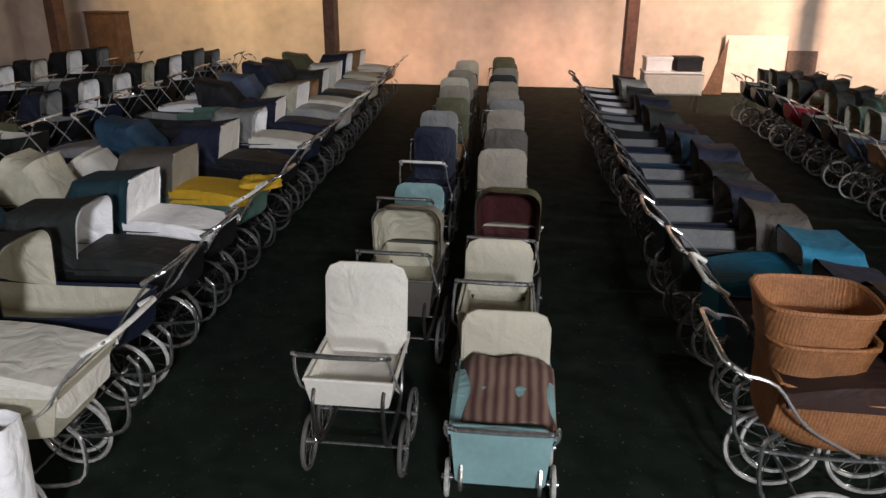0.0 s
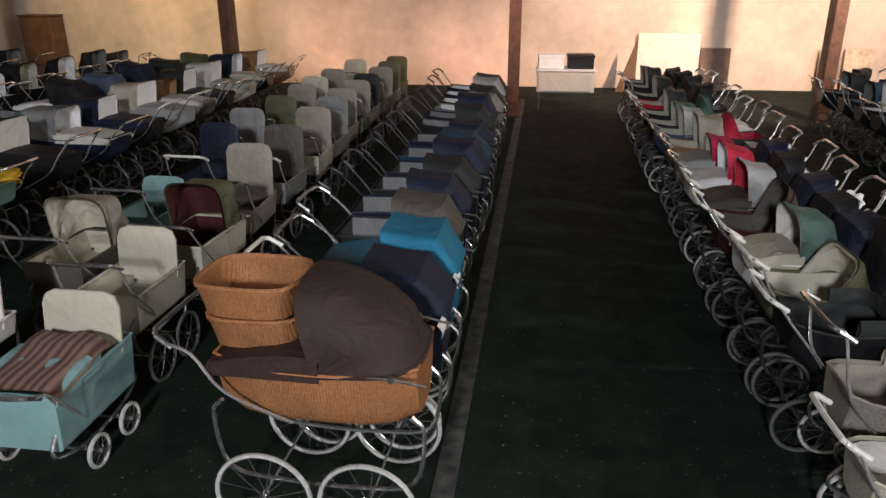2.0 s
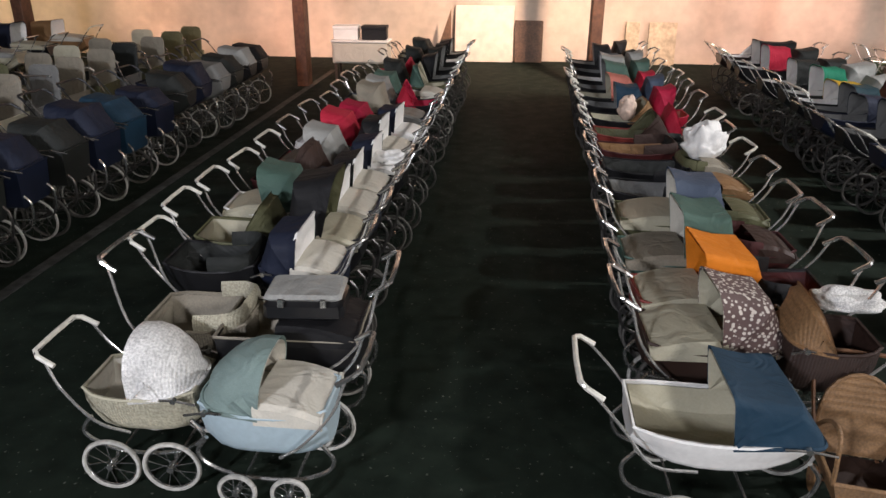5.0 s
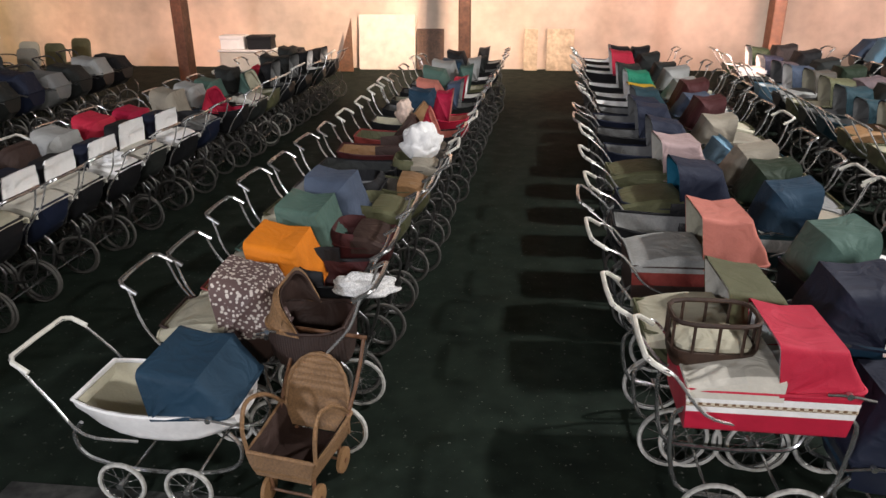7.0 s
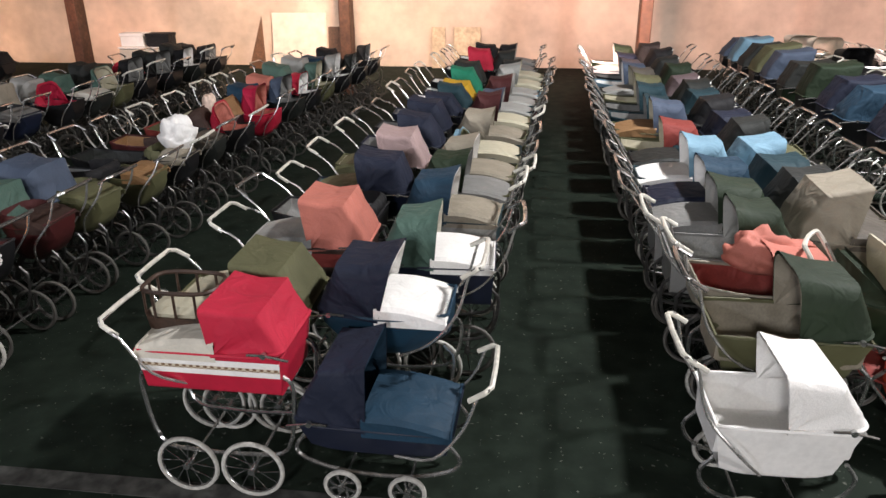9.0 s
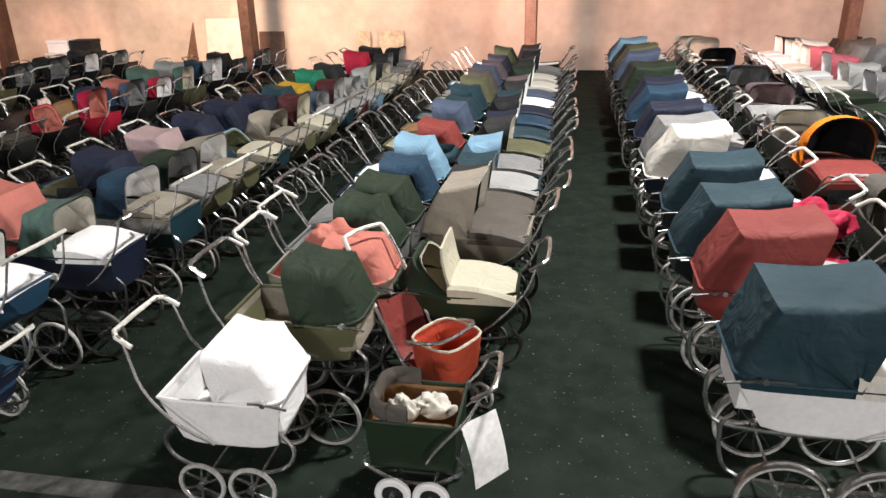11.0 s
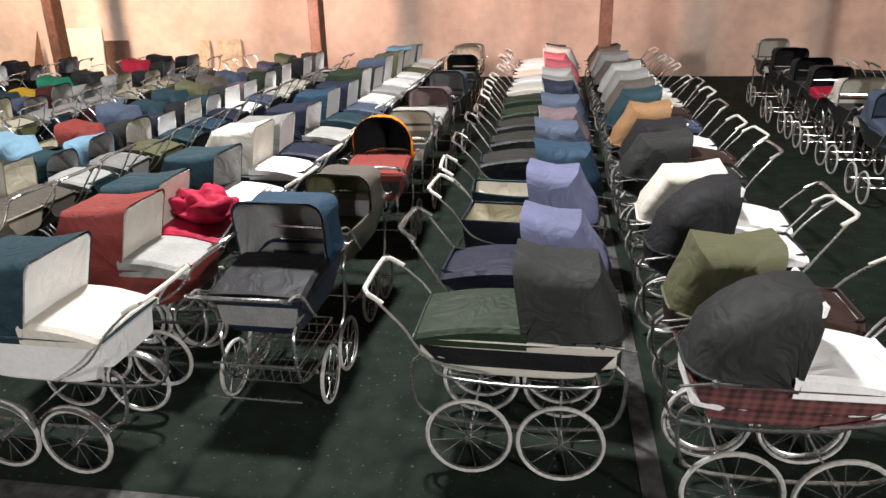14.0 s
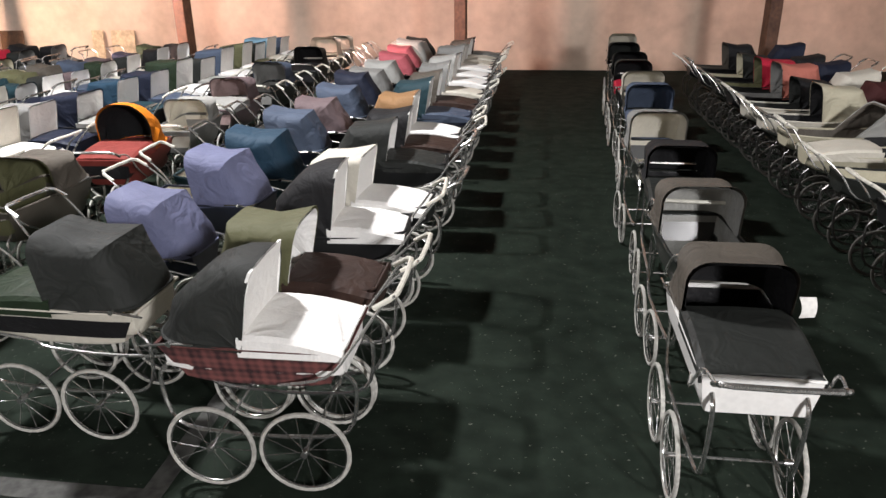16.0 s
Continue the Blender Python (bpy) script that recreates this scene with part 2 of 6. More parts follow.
# ---- mesh helpers ----
class Geo:
    """Vertices and faces of one mesh, built up piece by piece."""

    def __init__(self):
        self.v, self.f = [], []

    def add(self, vs, fs):
        o = len(self.v)
        self.v += [tuple(p) for p in vs]
        self.f += [tuple(i + o for i in q) for q in fs]
        return self

    def loft(self, rings, closed=True, caps=True, around=False):
        k, n = len(rings[0]), len(rings)
        vs = [p for r in rings for p in r]
        fs = []
        for i in range(n if around else n - 1):
            j = (i + 1) % n
            for a in range(k if closed else k - 1):
                b = (a + 1) % k
                fs.append((i * k + a, i * k + b, j * k + b, j * k + a))
        if caps and not around:
            fs.append(tuple(range(k))[::-1])
            fs.append(tuple((n - 1) * k + a for a in range(k)))
        return self.add(vs, fs)

    def tube(self, pts, r, k=6, around=False):
        pts = [Vector(p) for p in pts]
        rings, n = [], len(pts)
        side = None
        for i, p in enumerate(pts):
            a = pts[i - 1] if i or around else p
            b = pts[(i + 1) % n] if i < n - 1 or around else p
            d = (b - a).normalized()
            if side is None:
                side = d.orthogonal().normalized()
            side = (side - d * side.dot(d)).normalized()
            up = d.cross(side)
            rings.append([p + (side * math.cos(2 * math.pi * q / k) + up * math.sin(2 * math.pi * q / k)) * r for q in range(k)])
        return self.loft(rings, True, True, around)

    def box(self, x0, y0, z0, x1, y1, z1, b=0.0):
        if b <= 0:
            vs = [(x, y, z) for z in (z0, z1) for x, y in ((x0, y0), (x1, y0), (x1, y1), (x0, y1))]
            return self.add(vs, [(3, 2, 1, 0), (4, 5, 6, 7), (0, 1, 5, 4), (1, 2, 6, 5), (2, 3, 7, 6), (3, 0, 4, 7)])
        rings = []
        for z, s in ((z0, b), (z0 + b, 0), (z1 - b, 0), (z1, b)):
            rings.append([(x0 + s + b, y0 + s, z), (x1 - s - b, y0 + s, z), (x1 - s, y0 + s + b, z), (x1 - s, y1 - s - b, z),
                          (x1 - s - b, y1 - s, z), (x0 + s + b, y1 - s, z), (x0 + s, y1 - s - b, z), (x0 + s, y0 + s + b, z)])
        return self.loft(rings)

    def ring(self, r, t, n=28, k=6, axis="y", centre=(0, 0, 0)):
        pts = []
        for i in range(n):
            a = 2 * math.pi * i / n
            pts.append((centre[0] + r * math.cos(a), centre[1], centre[2] + r * math.sin(a)))
        return self.tube(pts, t, k, True)

    def mesh(self, name, mat, angle=35):
        me = bpy.data.meshes.new(name)
        me.from_pydata(self.v, [], self.f)
        me.materials.append(mat)
        bm = bmesh.new()
        bm.from_mesh(me)
        bmesh.ops.recalc_face_normals(bm, faces=bm.faces)
        bm.to_mesh(me)
        bm.free()
        me.shade_smooth()
        me.set_sharp_from_angle(angle=radians(angle))
        return me


def part(name, geo, mat, parent, label="", angle=35, at=None):
    ob = new(name, geo if isinstance(geo, bpy.types.Mesh) else geo.mesh(name, mat, angle))
    ob.parent = parent
    if at is not None:
        ob.matrix_basis = at
    return tagged(ob, label=label)


def curve(pts, n=5):
    """A smooth line through points (Catmull-Rom)."""
    p = [Vector(q) for q in pts]
    p = [p[0] * 2 - p[1]] + p + [p[-1] * 2 - p[-2]]
    out = []
    for i in range(1, len(p) - 2):
        for j in range(n):
            t = j / n
            a, b, c, d = p[i - 1], p[i], p[i + 1], p[i + 2]
            out.append(0.5 * (2 * b + (c - a) * t + (2 * a - 5 * b + 4 * c - d) * t * t + (3 * b - a - 3 * c + d) * t ** 3))
    return out + [p[-2]]


# ---- the hall ----
def structure(name, geo, mat, label, category, angle=30):
    ob = new(name, geo.mesh(name, mat, angle))
    return tagged(ob, label, category, kind="structure")


X0, X1, Y0, Y1, TOP = -11.0, 33.0, -6.0, 17.8, 7.5
structure("floor", Geo().box(X0, Y0, -0.2, X1, Y1, 0.0), FLOOR, "dark green painted concrete floor, scuffed and dusty", "floor")
structure("wall_north", Geo().box(X0 - 0.3, Y1, -0.2, X1 + 0.3, Y1 + 0.3, TOP), PLASTER, "aged yellowish plaster back wall lit by warm lamps", "wall")
structure("wall_south", Geo().box(X0 - 0.3, Y0 - 0.3, -0.2, X1 + 0.3, Y0, TOP), PLASTER, "aged yellowish plaster wall of the hall", "wall")
structure("wall_west", Geo().box(X0 - 0.3, Y0, -0.2, X0, Y1, TOP), PLASTER, "aged yellowish plaster side wall of the hall", "wall")
structure("wall_east", Geo().box(X1, Y0, -0.2, X1 + 0.3, Y1, TOP), PLASTER, "aged yellowish plaster side wall of the hall", "wall")
structure("ceiling", Geo().box(X0 - 0.3, Y0 - 0.3, TOP, X1 + 0.3, Y1 + 0.3, TOP + 0.25), CEIL, "dark boarded ceiling of the hall", "ceiling")


def rib(x, y, mat):
    """A timber arch leg that stands before the wall and leans back into the roof."""
    rings = []
    for i in range(11):
        z = TOP * i / 10
        k = 0.35 * (i / 10) ** 2.2
        b = 0.012
        rings.append([(x - 0.10 + b, y - 0.16 + k, z), (x + 0.10 - b, y - 0.16 + k, z), (x + 0.10, y - 0.16 + k + b, z), (x + 0.10, y + 0.16 + k - b, z),
                      (x + 0.10 - b, y + 0.16 + k, z), (x - 0.10 + b, y + 0.16 + k, z), (x - 0.10, y + 0.16 + k - b, z), (x - 0.10, y - 0.16 + k + b, z)])
    ob = new("wall_rib", Geo().loft(rings).mesh("wall_rib", mat, 40))
    tagged(ob, "dark stained timber arch leg standing before the back wall", "post", "wall ribs", "structure")


for x, y in ((-7.65, 14.2), (-2.45, 14.2), (2.77, 14.2), (7.98, 14.2), (13.22, 14.2), (18.36, 14.2), (23.56, 14.2), (28.8, 14.2)):
    rib(x, y, RIB)


def painted_line(x0, y0, x1, y1):
    structure("floor_line", Geo().box(x0, y0, 0.0, x1, y1, 0.004), LINE, "worn whitish line painted on the floor", "marking")


painted_line(2.84, 3.0, 2.95, 16.0)
painted_line(17.98, 3.78, 18.09, 16.0)
painted_line(6.6, 3.66, 18.09, 3.78)


# ---- wheels ----
WHEELS = {}


def wheel_meshes(r, tyre, spokes):
    k = (round(r, 3), tyre, spokes)
    if k not in WHEELS:
        # one welded piece: rim, spokes and hub share their corners
        n, k = spokes * 2, 5
        g = Geo().ring(r - 0.020, 0.006, n, k)
        hub = len(g.v)
        g.loft([[(0.016 * math.cos(math.pi * i / spokes), o, 0.016 * math.sin(math.pi * i / spokes)) for i in range(n)] for o in (-0.026, -0.012, 0.012, 0.026)])
        thick = 0.0022 if spokes > 8 else 0.006
        for i in range(spokes):
            a = 2 * math.pi * i / spokes
            o = 0.012 if i % 2 else -0.012
            inner = hub + n * (2 if i % 2 else 1) + 2 * i
            outer = min(range(2 * i * k, 2 * i * k + k), key=lambda q: math.hypot(g.v[q][0], g.v[q][2]))
            at = len(g.v)
            for f, d in ((0.05, o * 0.95), (0.95, o * 0.05)):
                q = 0.016 + (r - 0.042) * f
                for e in (0, 2.1, 4.2):
                    g.v.append(((q * math.cos(a) - thick * math.sin(e) * math.sin(a)), d + thick * math.cos(e), (q * math.sin(a) + thick * math.sin(e) * math.cos(a))))
            for e in range(3):
                j = (e + 1) % 3
                g.f += [(inner, at + j, at + e), (at + e, at + j, at + 3 + j, at + 3 + e), (outer, at + 3 + e, at + 3 + j)]
        WHEELS[k] = (Geo().ring(r - 0.010, 0.0115, 30, 6).mesh("tyre", {"w": RUBBER, "d": DARK_RUBBER}[tyre], 60), g.mesh("wheel", CHROME if tyre == "w" else SHADED_CHROME, 60))
    return WHEELS[k]


def loose_meshes(r, spokes):
    """Rim, hub and two kinds of spoke as meshes of their own, for the wheels in front."""
    k = ("loose", round(r, 3), spokes)
    if k not in WHEELS:
        thick = 0.0022 if spokes > 8 else 0.006
        pair = [Geo().tube([(0.018, s, 0.006), (r - 0.022, 0, 0)], thick, 4).mesh("spoke", CHROME, 60) for s in (-0.012, 0.012)]
        hub = Geo().tube([(0, -0.026, 0), (0, -0.02, 0), (0, 0.02, 0), (0, 0.026, 0)], 0.016, 10).mesh("hub", CHROME, 60)
        WHEELS[k] = (Geo().ring(r - 0.020, 0.006, 32, 6).mesh("wheel", CHROME, 60), hub, pair)
    return WHEELS[k]


def add_wheel(parent, x, y, r, tyre, spokes=12, loose=False):
    if not spokes:
        # solid pale wheel with a dark hub
        turned = [[(q * math.cos(2 * math.pi * i / 22), o, q * math.sin(2 * math.pi * i / 22)) for i in range(22)] for o, q in ((-0.004, r * 0.58), (-0.012, r * 0.62), (-0.014, r * 0.92), (-0.008, r), (0.008, r), (0.014, r * 0.92), (0.012, r * 0.62), (0.004, r * 0.58))]
        wheel = part("wheel", Geo().loft(turned), vinyl("white"), parent, "solid white wheel", at=pose(x, y, r))
        part("hub_plate", Geo().tube([(0, -0.009, 0), (0, 0.009, 0)], r * 0.575, 18), BLACK_STEEL, wheel, "dark hub plate")
        part("hub", Geo().tube([(0, -0.020, 0), (0, 0.020, 0)], 0.014, 10), CHROME, wheel)
        return wheel
    t, w = wheel_meshes(r, tyre, spokes)
    at = pose(x, y, r, 0, random.uniform(0, 90), random.uniform(-2, 2))
    if not loose:
        wheel = part("wheel", w, None, parent, at=at)
        part("tyre", t, None, wheel)
        return wheel
    rim, hub, pair = loose_meshes(r, spokes)
    wheel = part("wheel", rim, None, parent, at=at)
    part("tyre", t, None, wheel)
    part("hub", hub, None, wheel)
    for i in range(spokes):
        part("spoke", pair[i % 2], None, wheel, at=pose(0, 0, 0, 0, 360.0 * i / spokes, 0))
    return wheel


# ---- the pram ----
def arch(hw, h, pivot, ang, n=10, corner=0.10, lean=0.0):
    """A hood bow: a rounded arch turned about the hinge, ang degrees up from the hood's back."""
    pts = []
    c = min(corner, hw * 0.9, h * 0.9)
    flat = [(-hw, 0.0), (-hw, h * 0.5)]
    for i in range(n // 2 + 1):
        a = math.pi - (math.pi / 2) * i / (n // 2)
        flat.append((-hw + c + c * math.cos(a), h - c + c * math.sin(a)))
    for i in range(n // 2 + 1):
        a = math.pi / 2 - (math.pi / 2) * i / (n // 2)
        flat.append((hw - c + c * math.cos(a), h - c + c * math.sin(a)))
    flat += [(hw, h * 0.5), (hw, 0.0)]
    a = radians(ang)
    for y, d in flat:
        pts.append(Vector((pivot[0] - d * math.cos(a), y, pivot[1] + d * math.sin(a))))
    return pts


def section(x, hw, zb, zt, belly, r=0.05, n=4):
    """An open U across the body at x, from one rim over the bottom to the other."""
    bw = hw * belly
    out = [(x, -hw, zt), (x, -hw * 0.6 - bw * 0.4, zt * 0.6 + zb * 0.4)]
    for i in range(n + 1):
        a = math.pi + (math.pi / 2) * i / n
        out.append((x, -bw + r + r * math.cos(a), zb + r + r * math.sin(a)))
    for i in range(n + 1):
        a = 1.5 * math.pi + (math.pi / 2) * i / n
        out.append((x, bw - r + r * math.cos(a), zb + r + r * math.sin(a)))
    return out + [(x, hw * 0.6 + bw * 0.4, zt * 0.6 + zb * 0.4), (x, hw, zt)]


def pram(x, y, turn, length=1.15, width=0.42, shape="boat", body="navy", hood="navy", up=100, lining="white", apron=None, apron_up=False, base=0.44, rim=0.74,
         top=1.10, wheel=0.19, tyre="w", band=None, finish=lacquer, hood_finish=cloth, handle=0.98, hood_corner=0.10, rear_wheel=None, hood_part=0.47,
         stays=True, spring="c", label="", grip=None, spokes=12, jitter=True, kind="pram", group="prams on the hall floor", handle_metal=None, back=0.0, back_colour=None, rim_colour=None, guards=False, taper=0.80, band_at=(0.50, 0.88)):
    """A pram: its handle at +x, its hood over the -x end, the origin on the floor under its middle."""
    root = new(kind)
    if jitter:
        turn += random.uniform(-4.0, 4.0) if y > 5 else random.uniform(-1.5, 1.5)
        x += random.uniform(-0.03, 0.03)
        handle += random.uniform(-0.05, 0.03)
        if y > 6.5:
            top += random.uniform(-0.06, 0.05)
    # how far the handle stands out behind the body: less on the small prams
    reach = 0.24 if length >= 0.98 else 0.17
    if length < 0.98:
        length -= 0.07
        x, y = x - 0.035 * math.cos(radians(turn)), y - 0.035 * math.sin(radians(turn))
    root.matrix_world = pose(x, y, 0, 0, 0, turn)
    xb, xf = length / 2 - reach, -length / 2 + 0.03
    L, hw = xb - xf, width / 2
    mid = (xb + xf) / 2
    # body
    rings, inner = [], []
    N = 9
    for i in range(N):
        u = i / (N - 1)
        px = xf + L * u
        e = abs(2 * u - 1)
        if shape == "boat":
            zb = base + 0.16 * e ** 2.4 * (rim - base) / 0.3
            w, zt, belly, r = hw * (1 - 0.22 * e ** 3), rim + 0.03 * e ** 2, 0.80, 0.07
        elif shape == "tub":
            zb = base + 0.05 * e ** 4
            w, zt, belly, r = hw * (1 - 0.30 * e ** 4), rim + 0.02 * e ** 2, 0.86, 0.10
        elif shape == "wedge":
            zb = base + 0.02 * e ** 4
            w, zt, belly, r = hw * (1 - 0.05 * e ** 6), rim, 0.74, 0.02
        else:
            zb = base
            w, zt, belly, r = hw, rim, 0.90, 0.025
        if shape in ("wedge", "box"):
            k = taper if shape == "wedge" else 0.95
            rings.append([(mid + (q[0] - mid) * (k + (1 - k) * (q[2] - zb) / (zt - zb)), q[1], q[2]) for q in section(px, w, zb, zt, belly, r)])
        else:
            rings.append(section(px, w, zb, zt, belly, r))
        inner.append(section(mid + (px - mid) * 0.955, w - 0.016, max(zb + 0.06, zt - 0.17), zt - 0.006, 0.9, 0.03, 2))
    g = Geo().loft(rings, False, False)
    g.f += [tuple(range(len(rings[0])))[::-1], tuple((N - 1) * len(rings[0]) + a for a in range(len(rings[0])))]
    b = part("body", g, finish(body), root, angle=40)
    edge = [r[0] for r in rings] + [r[-1] for r in rings[::-1]]
    part("rim", Geo().tube(edge, 0.009, 5, True), vinyl(rim_colour or body), b)
    gi = Geo().loft(inner, False, False)
    gi.f += [tuple(range(len(inner[0])))[::-1], tuple((N - 1) * len(inner[0]) + a for a in range(len(inner[0])))]
    part("lining", gi, vinyl(lining), root, angle=40)
    if band:
        def strip(s, lo, hi, proud):
            rows = []
            for i in range(N):
                t0 = rings[i][0 if s < 0 else -1]
                t1 = rings[i][2 if s < 0 else -3]
                row = []
                for z in (hi, lo):
                    f = (t0[2] - z) / (t0[2] - t1[2])
                    row.append((t0[0] + (t1[0] - t0[0]) * f, t0[1] + (t1[1] - t0[1]) * f + s * proud, z))
                rows.append(row)
            return Geo().loft(rows, False, False)

        lo, hi = base + (rim - base) * band_at[0], base + (rim - base) * band_at[1]
        for s in (-1, 1):
            part("band", strip(s, lo, hi, 0.005), vinyl(band), b)
            if band == "white":
                part("braid", strip(s, lo * 0.62 + hi * 0.38, lo * 0.38 + hi * 0.62, 0.008), BRAID, b, "woven border with a small brown pattern")
    # hood
    hx = xf + L * hood_part
    rise = top - rim
    if up:
        fan = L * hood_part
        lean = -rise / math.tan(radians(up)) if up > 60 else -0.6 * fan
        high = rise if up > 60 else rise * 0.75
        drop = random.uniform(0.84, 0.95)
        set_back = random.uniform(0.62, 0.78)
        # the hood's outline from the front bow over the top and down to the back of the rim
        line = [(lean, high), (lean * 0.65 - fan * 0.20, high * 0.94), (lean * 0.5 - fan * 0.38, high * 0.90), (-fan * set_back, high * drop), (-fan * (0.35 + set_back * 0.65), high * 0.66), (-fan * 0.975, high * 0.33), (-fan - 0.012, 0.035)]
        if hood_corner >= 0.12:
            # rounded, folding like a fan
            line = [(lean, high)]
            for a, f in ((16, 0.985), (32, 1.0), (48, 0.975), (63, 1.0), (78, 0.97)):
                line.append((lean * math.cos(radians(a)) ** 2 - fan * f * math.sin(radians(a)), high * f * math.cos(radians(a)) + 0.02))
            line.append((-fan - 0.012, 0.035))
        outer, lin = [], []
        for i, (px, pz) in enumerate(line):
            a = math.degrees(math.atan2(pz, -px))
            h = math.hypot(px, pz)
            pinch = (1.03, 0.985, 0.965, 1.03, 0.97, 0.96, 0.99)[i]
            outer.append(arch(hw * pinch, h, (hx, rim - 0.01), a, corner=hood_corner))
            lin.append(arch(hw * pinch - 0.012, h - 0.014, (hx, rim - 0.01), a, corner=hood_corner))
        go = Geo().loft(outer, False, False)
        hd = part("hood", go, hood_finish(hood), root, angle=30)
        gl = Geo().loft(lin, False, False)
        part("hood_lining", gl, cloth(lining), hd, angle=30)
        k = len(outer[0])
        part("hood_edge", Geo().tube(outer[-1], 0.010, 5), hood_finish(hood), hd)
        if stays:
            p = outer[-1]
            for j, s in ((1, -1), (k - 2, 1)):
                gs = Geo()
                gs.tube(curve([(p[j].x - 0.01, p[j].y + s * 0.014, p[j].z + 0.01), (p[j].x - fan * 0.28, p[j].y + s * 0.022, p[j].z * 0.5 + rim * 0.5 + 0.02), (p[j].x - fan * 0.62, p[j].y + s * 0.014, rim + 0.0)], 3), 0.006, 5)
                gs.tube([(p[j].x - fan * 0.28, p[j].y + s * 0.012, p[j].z * 0.5 + rim * 0.5 + 0.02), (p[j].x - fan * 0.28, p[j].y + s * 0.032, p[j].z * 0.5 + rim * 0.5 + 0.02)], 0.014, 8)
                part("hood_stay", gs, CHROME, hd)
    elif hood and not back:
        # folded down: stacked bows round the front end
        pile = []
        for z, o in ((0.0, 1.0), (0.035, 1.03), (0.07, 1.0), (0.085, 0.92), (0.05, 0.86), (0.0, 0.86)):
            pile.append([Vector((q.x, q.y, q.z + z)) for q in arch(hw * o, L * hood_part * o * 0.96, (hx, rim), 4, corner=hood_corner)])
        part("hood", Geo().loft(pile, False, False, True), hood_finish(hood), root, "hood folded down", angle=50)
    if back:
        # upright padded backrest with rounded corners, leaning a little
        bh, c = back - rim + 0.06, 0.07
        bw = hw * 0.96
        flat = [(-bw, 0.0), (-bw, bh - c), (-bw + c * 0.3, bh - c * 0.3), (-bw + c, bh), (bw - c, bh), (bw - c * 0.3, bh - c * 0.3), (bw, bh - c), (bw, 0.0)]
        x_at = xf + 0.10
        slabs = [[(x_at - 0.16 * z + o, y * s, rim - 0.06 + z * s) for y, z in flat] for o, s in ((-0.018, 0.97), (-0.010, 1.0), (0.008, 1.0), (0.016, 0.96))]
        bk = part("backrest", Geo().loft(slabs), vinyl(back_colour or lining), root, angle=40)
        part("piping", Geo().tube([((p[0] + q[0]) / 2, p[1], p[2]) for p, q in zip(slabs[1], slabs[2])], 0.010, 5), vinyl(back_colour or lining), bk)
    # apron
    if apron:
        ax0, ax1 = hx - 0.02, xb - 0.005
        rows = []
        for i in range(6):
            u = i / 5
            px = ax0 + (ax1 - ax0) * u
            z = rim + 0.055 * (1 - u) + 0.012 + 0.02 * math.sin(math.pi * u)
            w = hw * 1.02
            rows.append([(px, -w, rim - 0.035), (px, -w - 0.003, z - 0.018), (px, -w + 0.02, z), (px, 0, z + 0.008), (px, w - 0.02, z), (px, w + 0.003, z - 0.018), (px, w, rim - 0.035)])
        ga = Geo().loft(rows, False, False)
        ap = part("apron", ga, vinyl(apron), root, angle=30)
        part("apron_hem", Geo().tube(rows[-1], 0.008, 5), vinyl(apron), ap)
        if apron_up:
            # raised apron half in the hood's front bow; elsewhere stands for the lit lining
            h = (top - rim) * 0.95
            lean_up = -(top - rim) / math.tan(radians(max(up, 80)))
            rows = [[(hx + 0.006 + lean_up * v * 0.97 - 0.012 * math.sin(3 * v), q * hw * (0.95 - 0.10 * max(0.0, v - 0.8) / 0.2), rim + 0.03 + (h - 0.03) * v - 0.02 * max(0.0, v - 0.7) * abs(q)) for q in (-1, -0.5, 0, 0.5, 1)] for v in (0, 0.35, 0.7, 0.92, 1)]
            rear = [[(q[0] - 0.014, q[1], q[2]) for q in r] for r in rows]
            part("weather_flap", Geo().loft([r + k[::-1] for r, k in zip(rows, rear)]), vinyl(lining), ap, angle=30)
    # chassis
    rw = rear_wheel or wheel
    wx = max(L * 0.215, max(wheel, rear_wheel or 0) * 1.04)
    f_x, r_x = mid - wx, mid + wx
    track = hw * 1.12
    for s in (-1, 1):
        gc = Geo()
        yy = s * hw * 0.78
        lo = max(wheel, rw) * 0.98 + 0.03
        if spring == "c":
            pts = [(xf + 0.02, yy, base + 0.10), (xf - 0.03, yy, base + 0.02), (xf + 0.02, yy, lo + 0.05), (mid - L * 0.2, yy, lo), (mid + L * 0.2, yy, lo), (xb - 0.02, yy, lo + 0.05), (xb + 0.03, yy, base + 0.02), (xb - 0.02, yy, base + 0.10)]
        elif spring == "s":
            pts = [(xf + 0.05, yy, base + 0.03), (mid - L * 0.32, yy, lo + 0.01), (mid, yy, base - 0.02), (mid + L * 0.32, yy, lo + 0.01), (xb - 0.05, yy, base + 0.03)]
        else:
            pts = [(xf + 0.06, yy, base + 0.02), (mid - L * 0.25, yy, lo), (mid + L * 0.25, yy, lo), (xb - 0.06, yy, base + 0.02)]
        gc.tube(curve(pts, 4), 0.010, 6)
        for ax, rr in ((f_x, wheel), (r_x, rw)):
            gc.tube([(ax, yy, lo + 0.004), (ax, yy * 1.05, rr)], 0.008, 5)
        ch = part("chassis_rail", gc, CHROME if tyre == "w" else SHADED_CHROME, root)
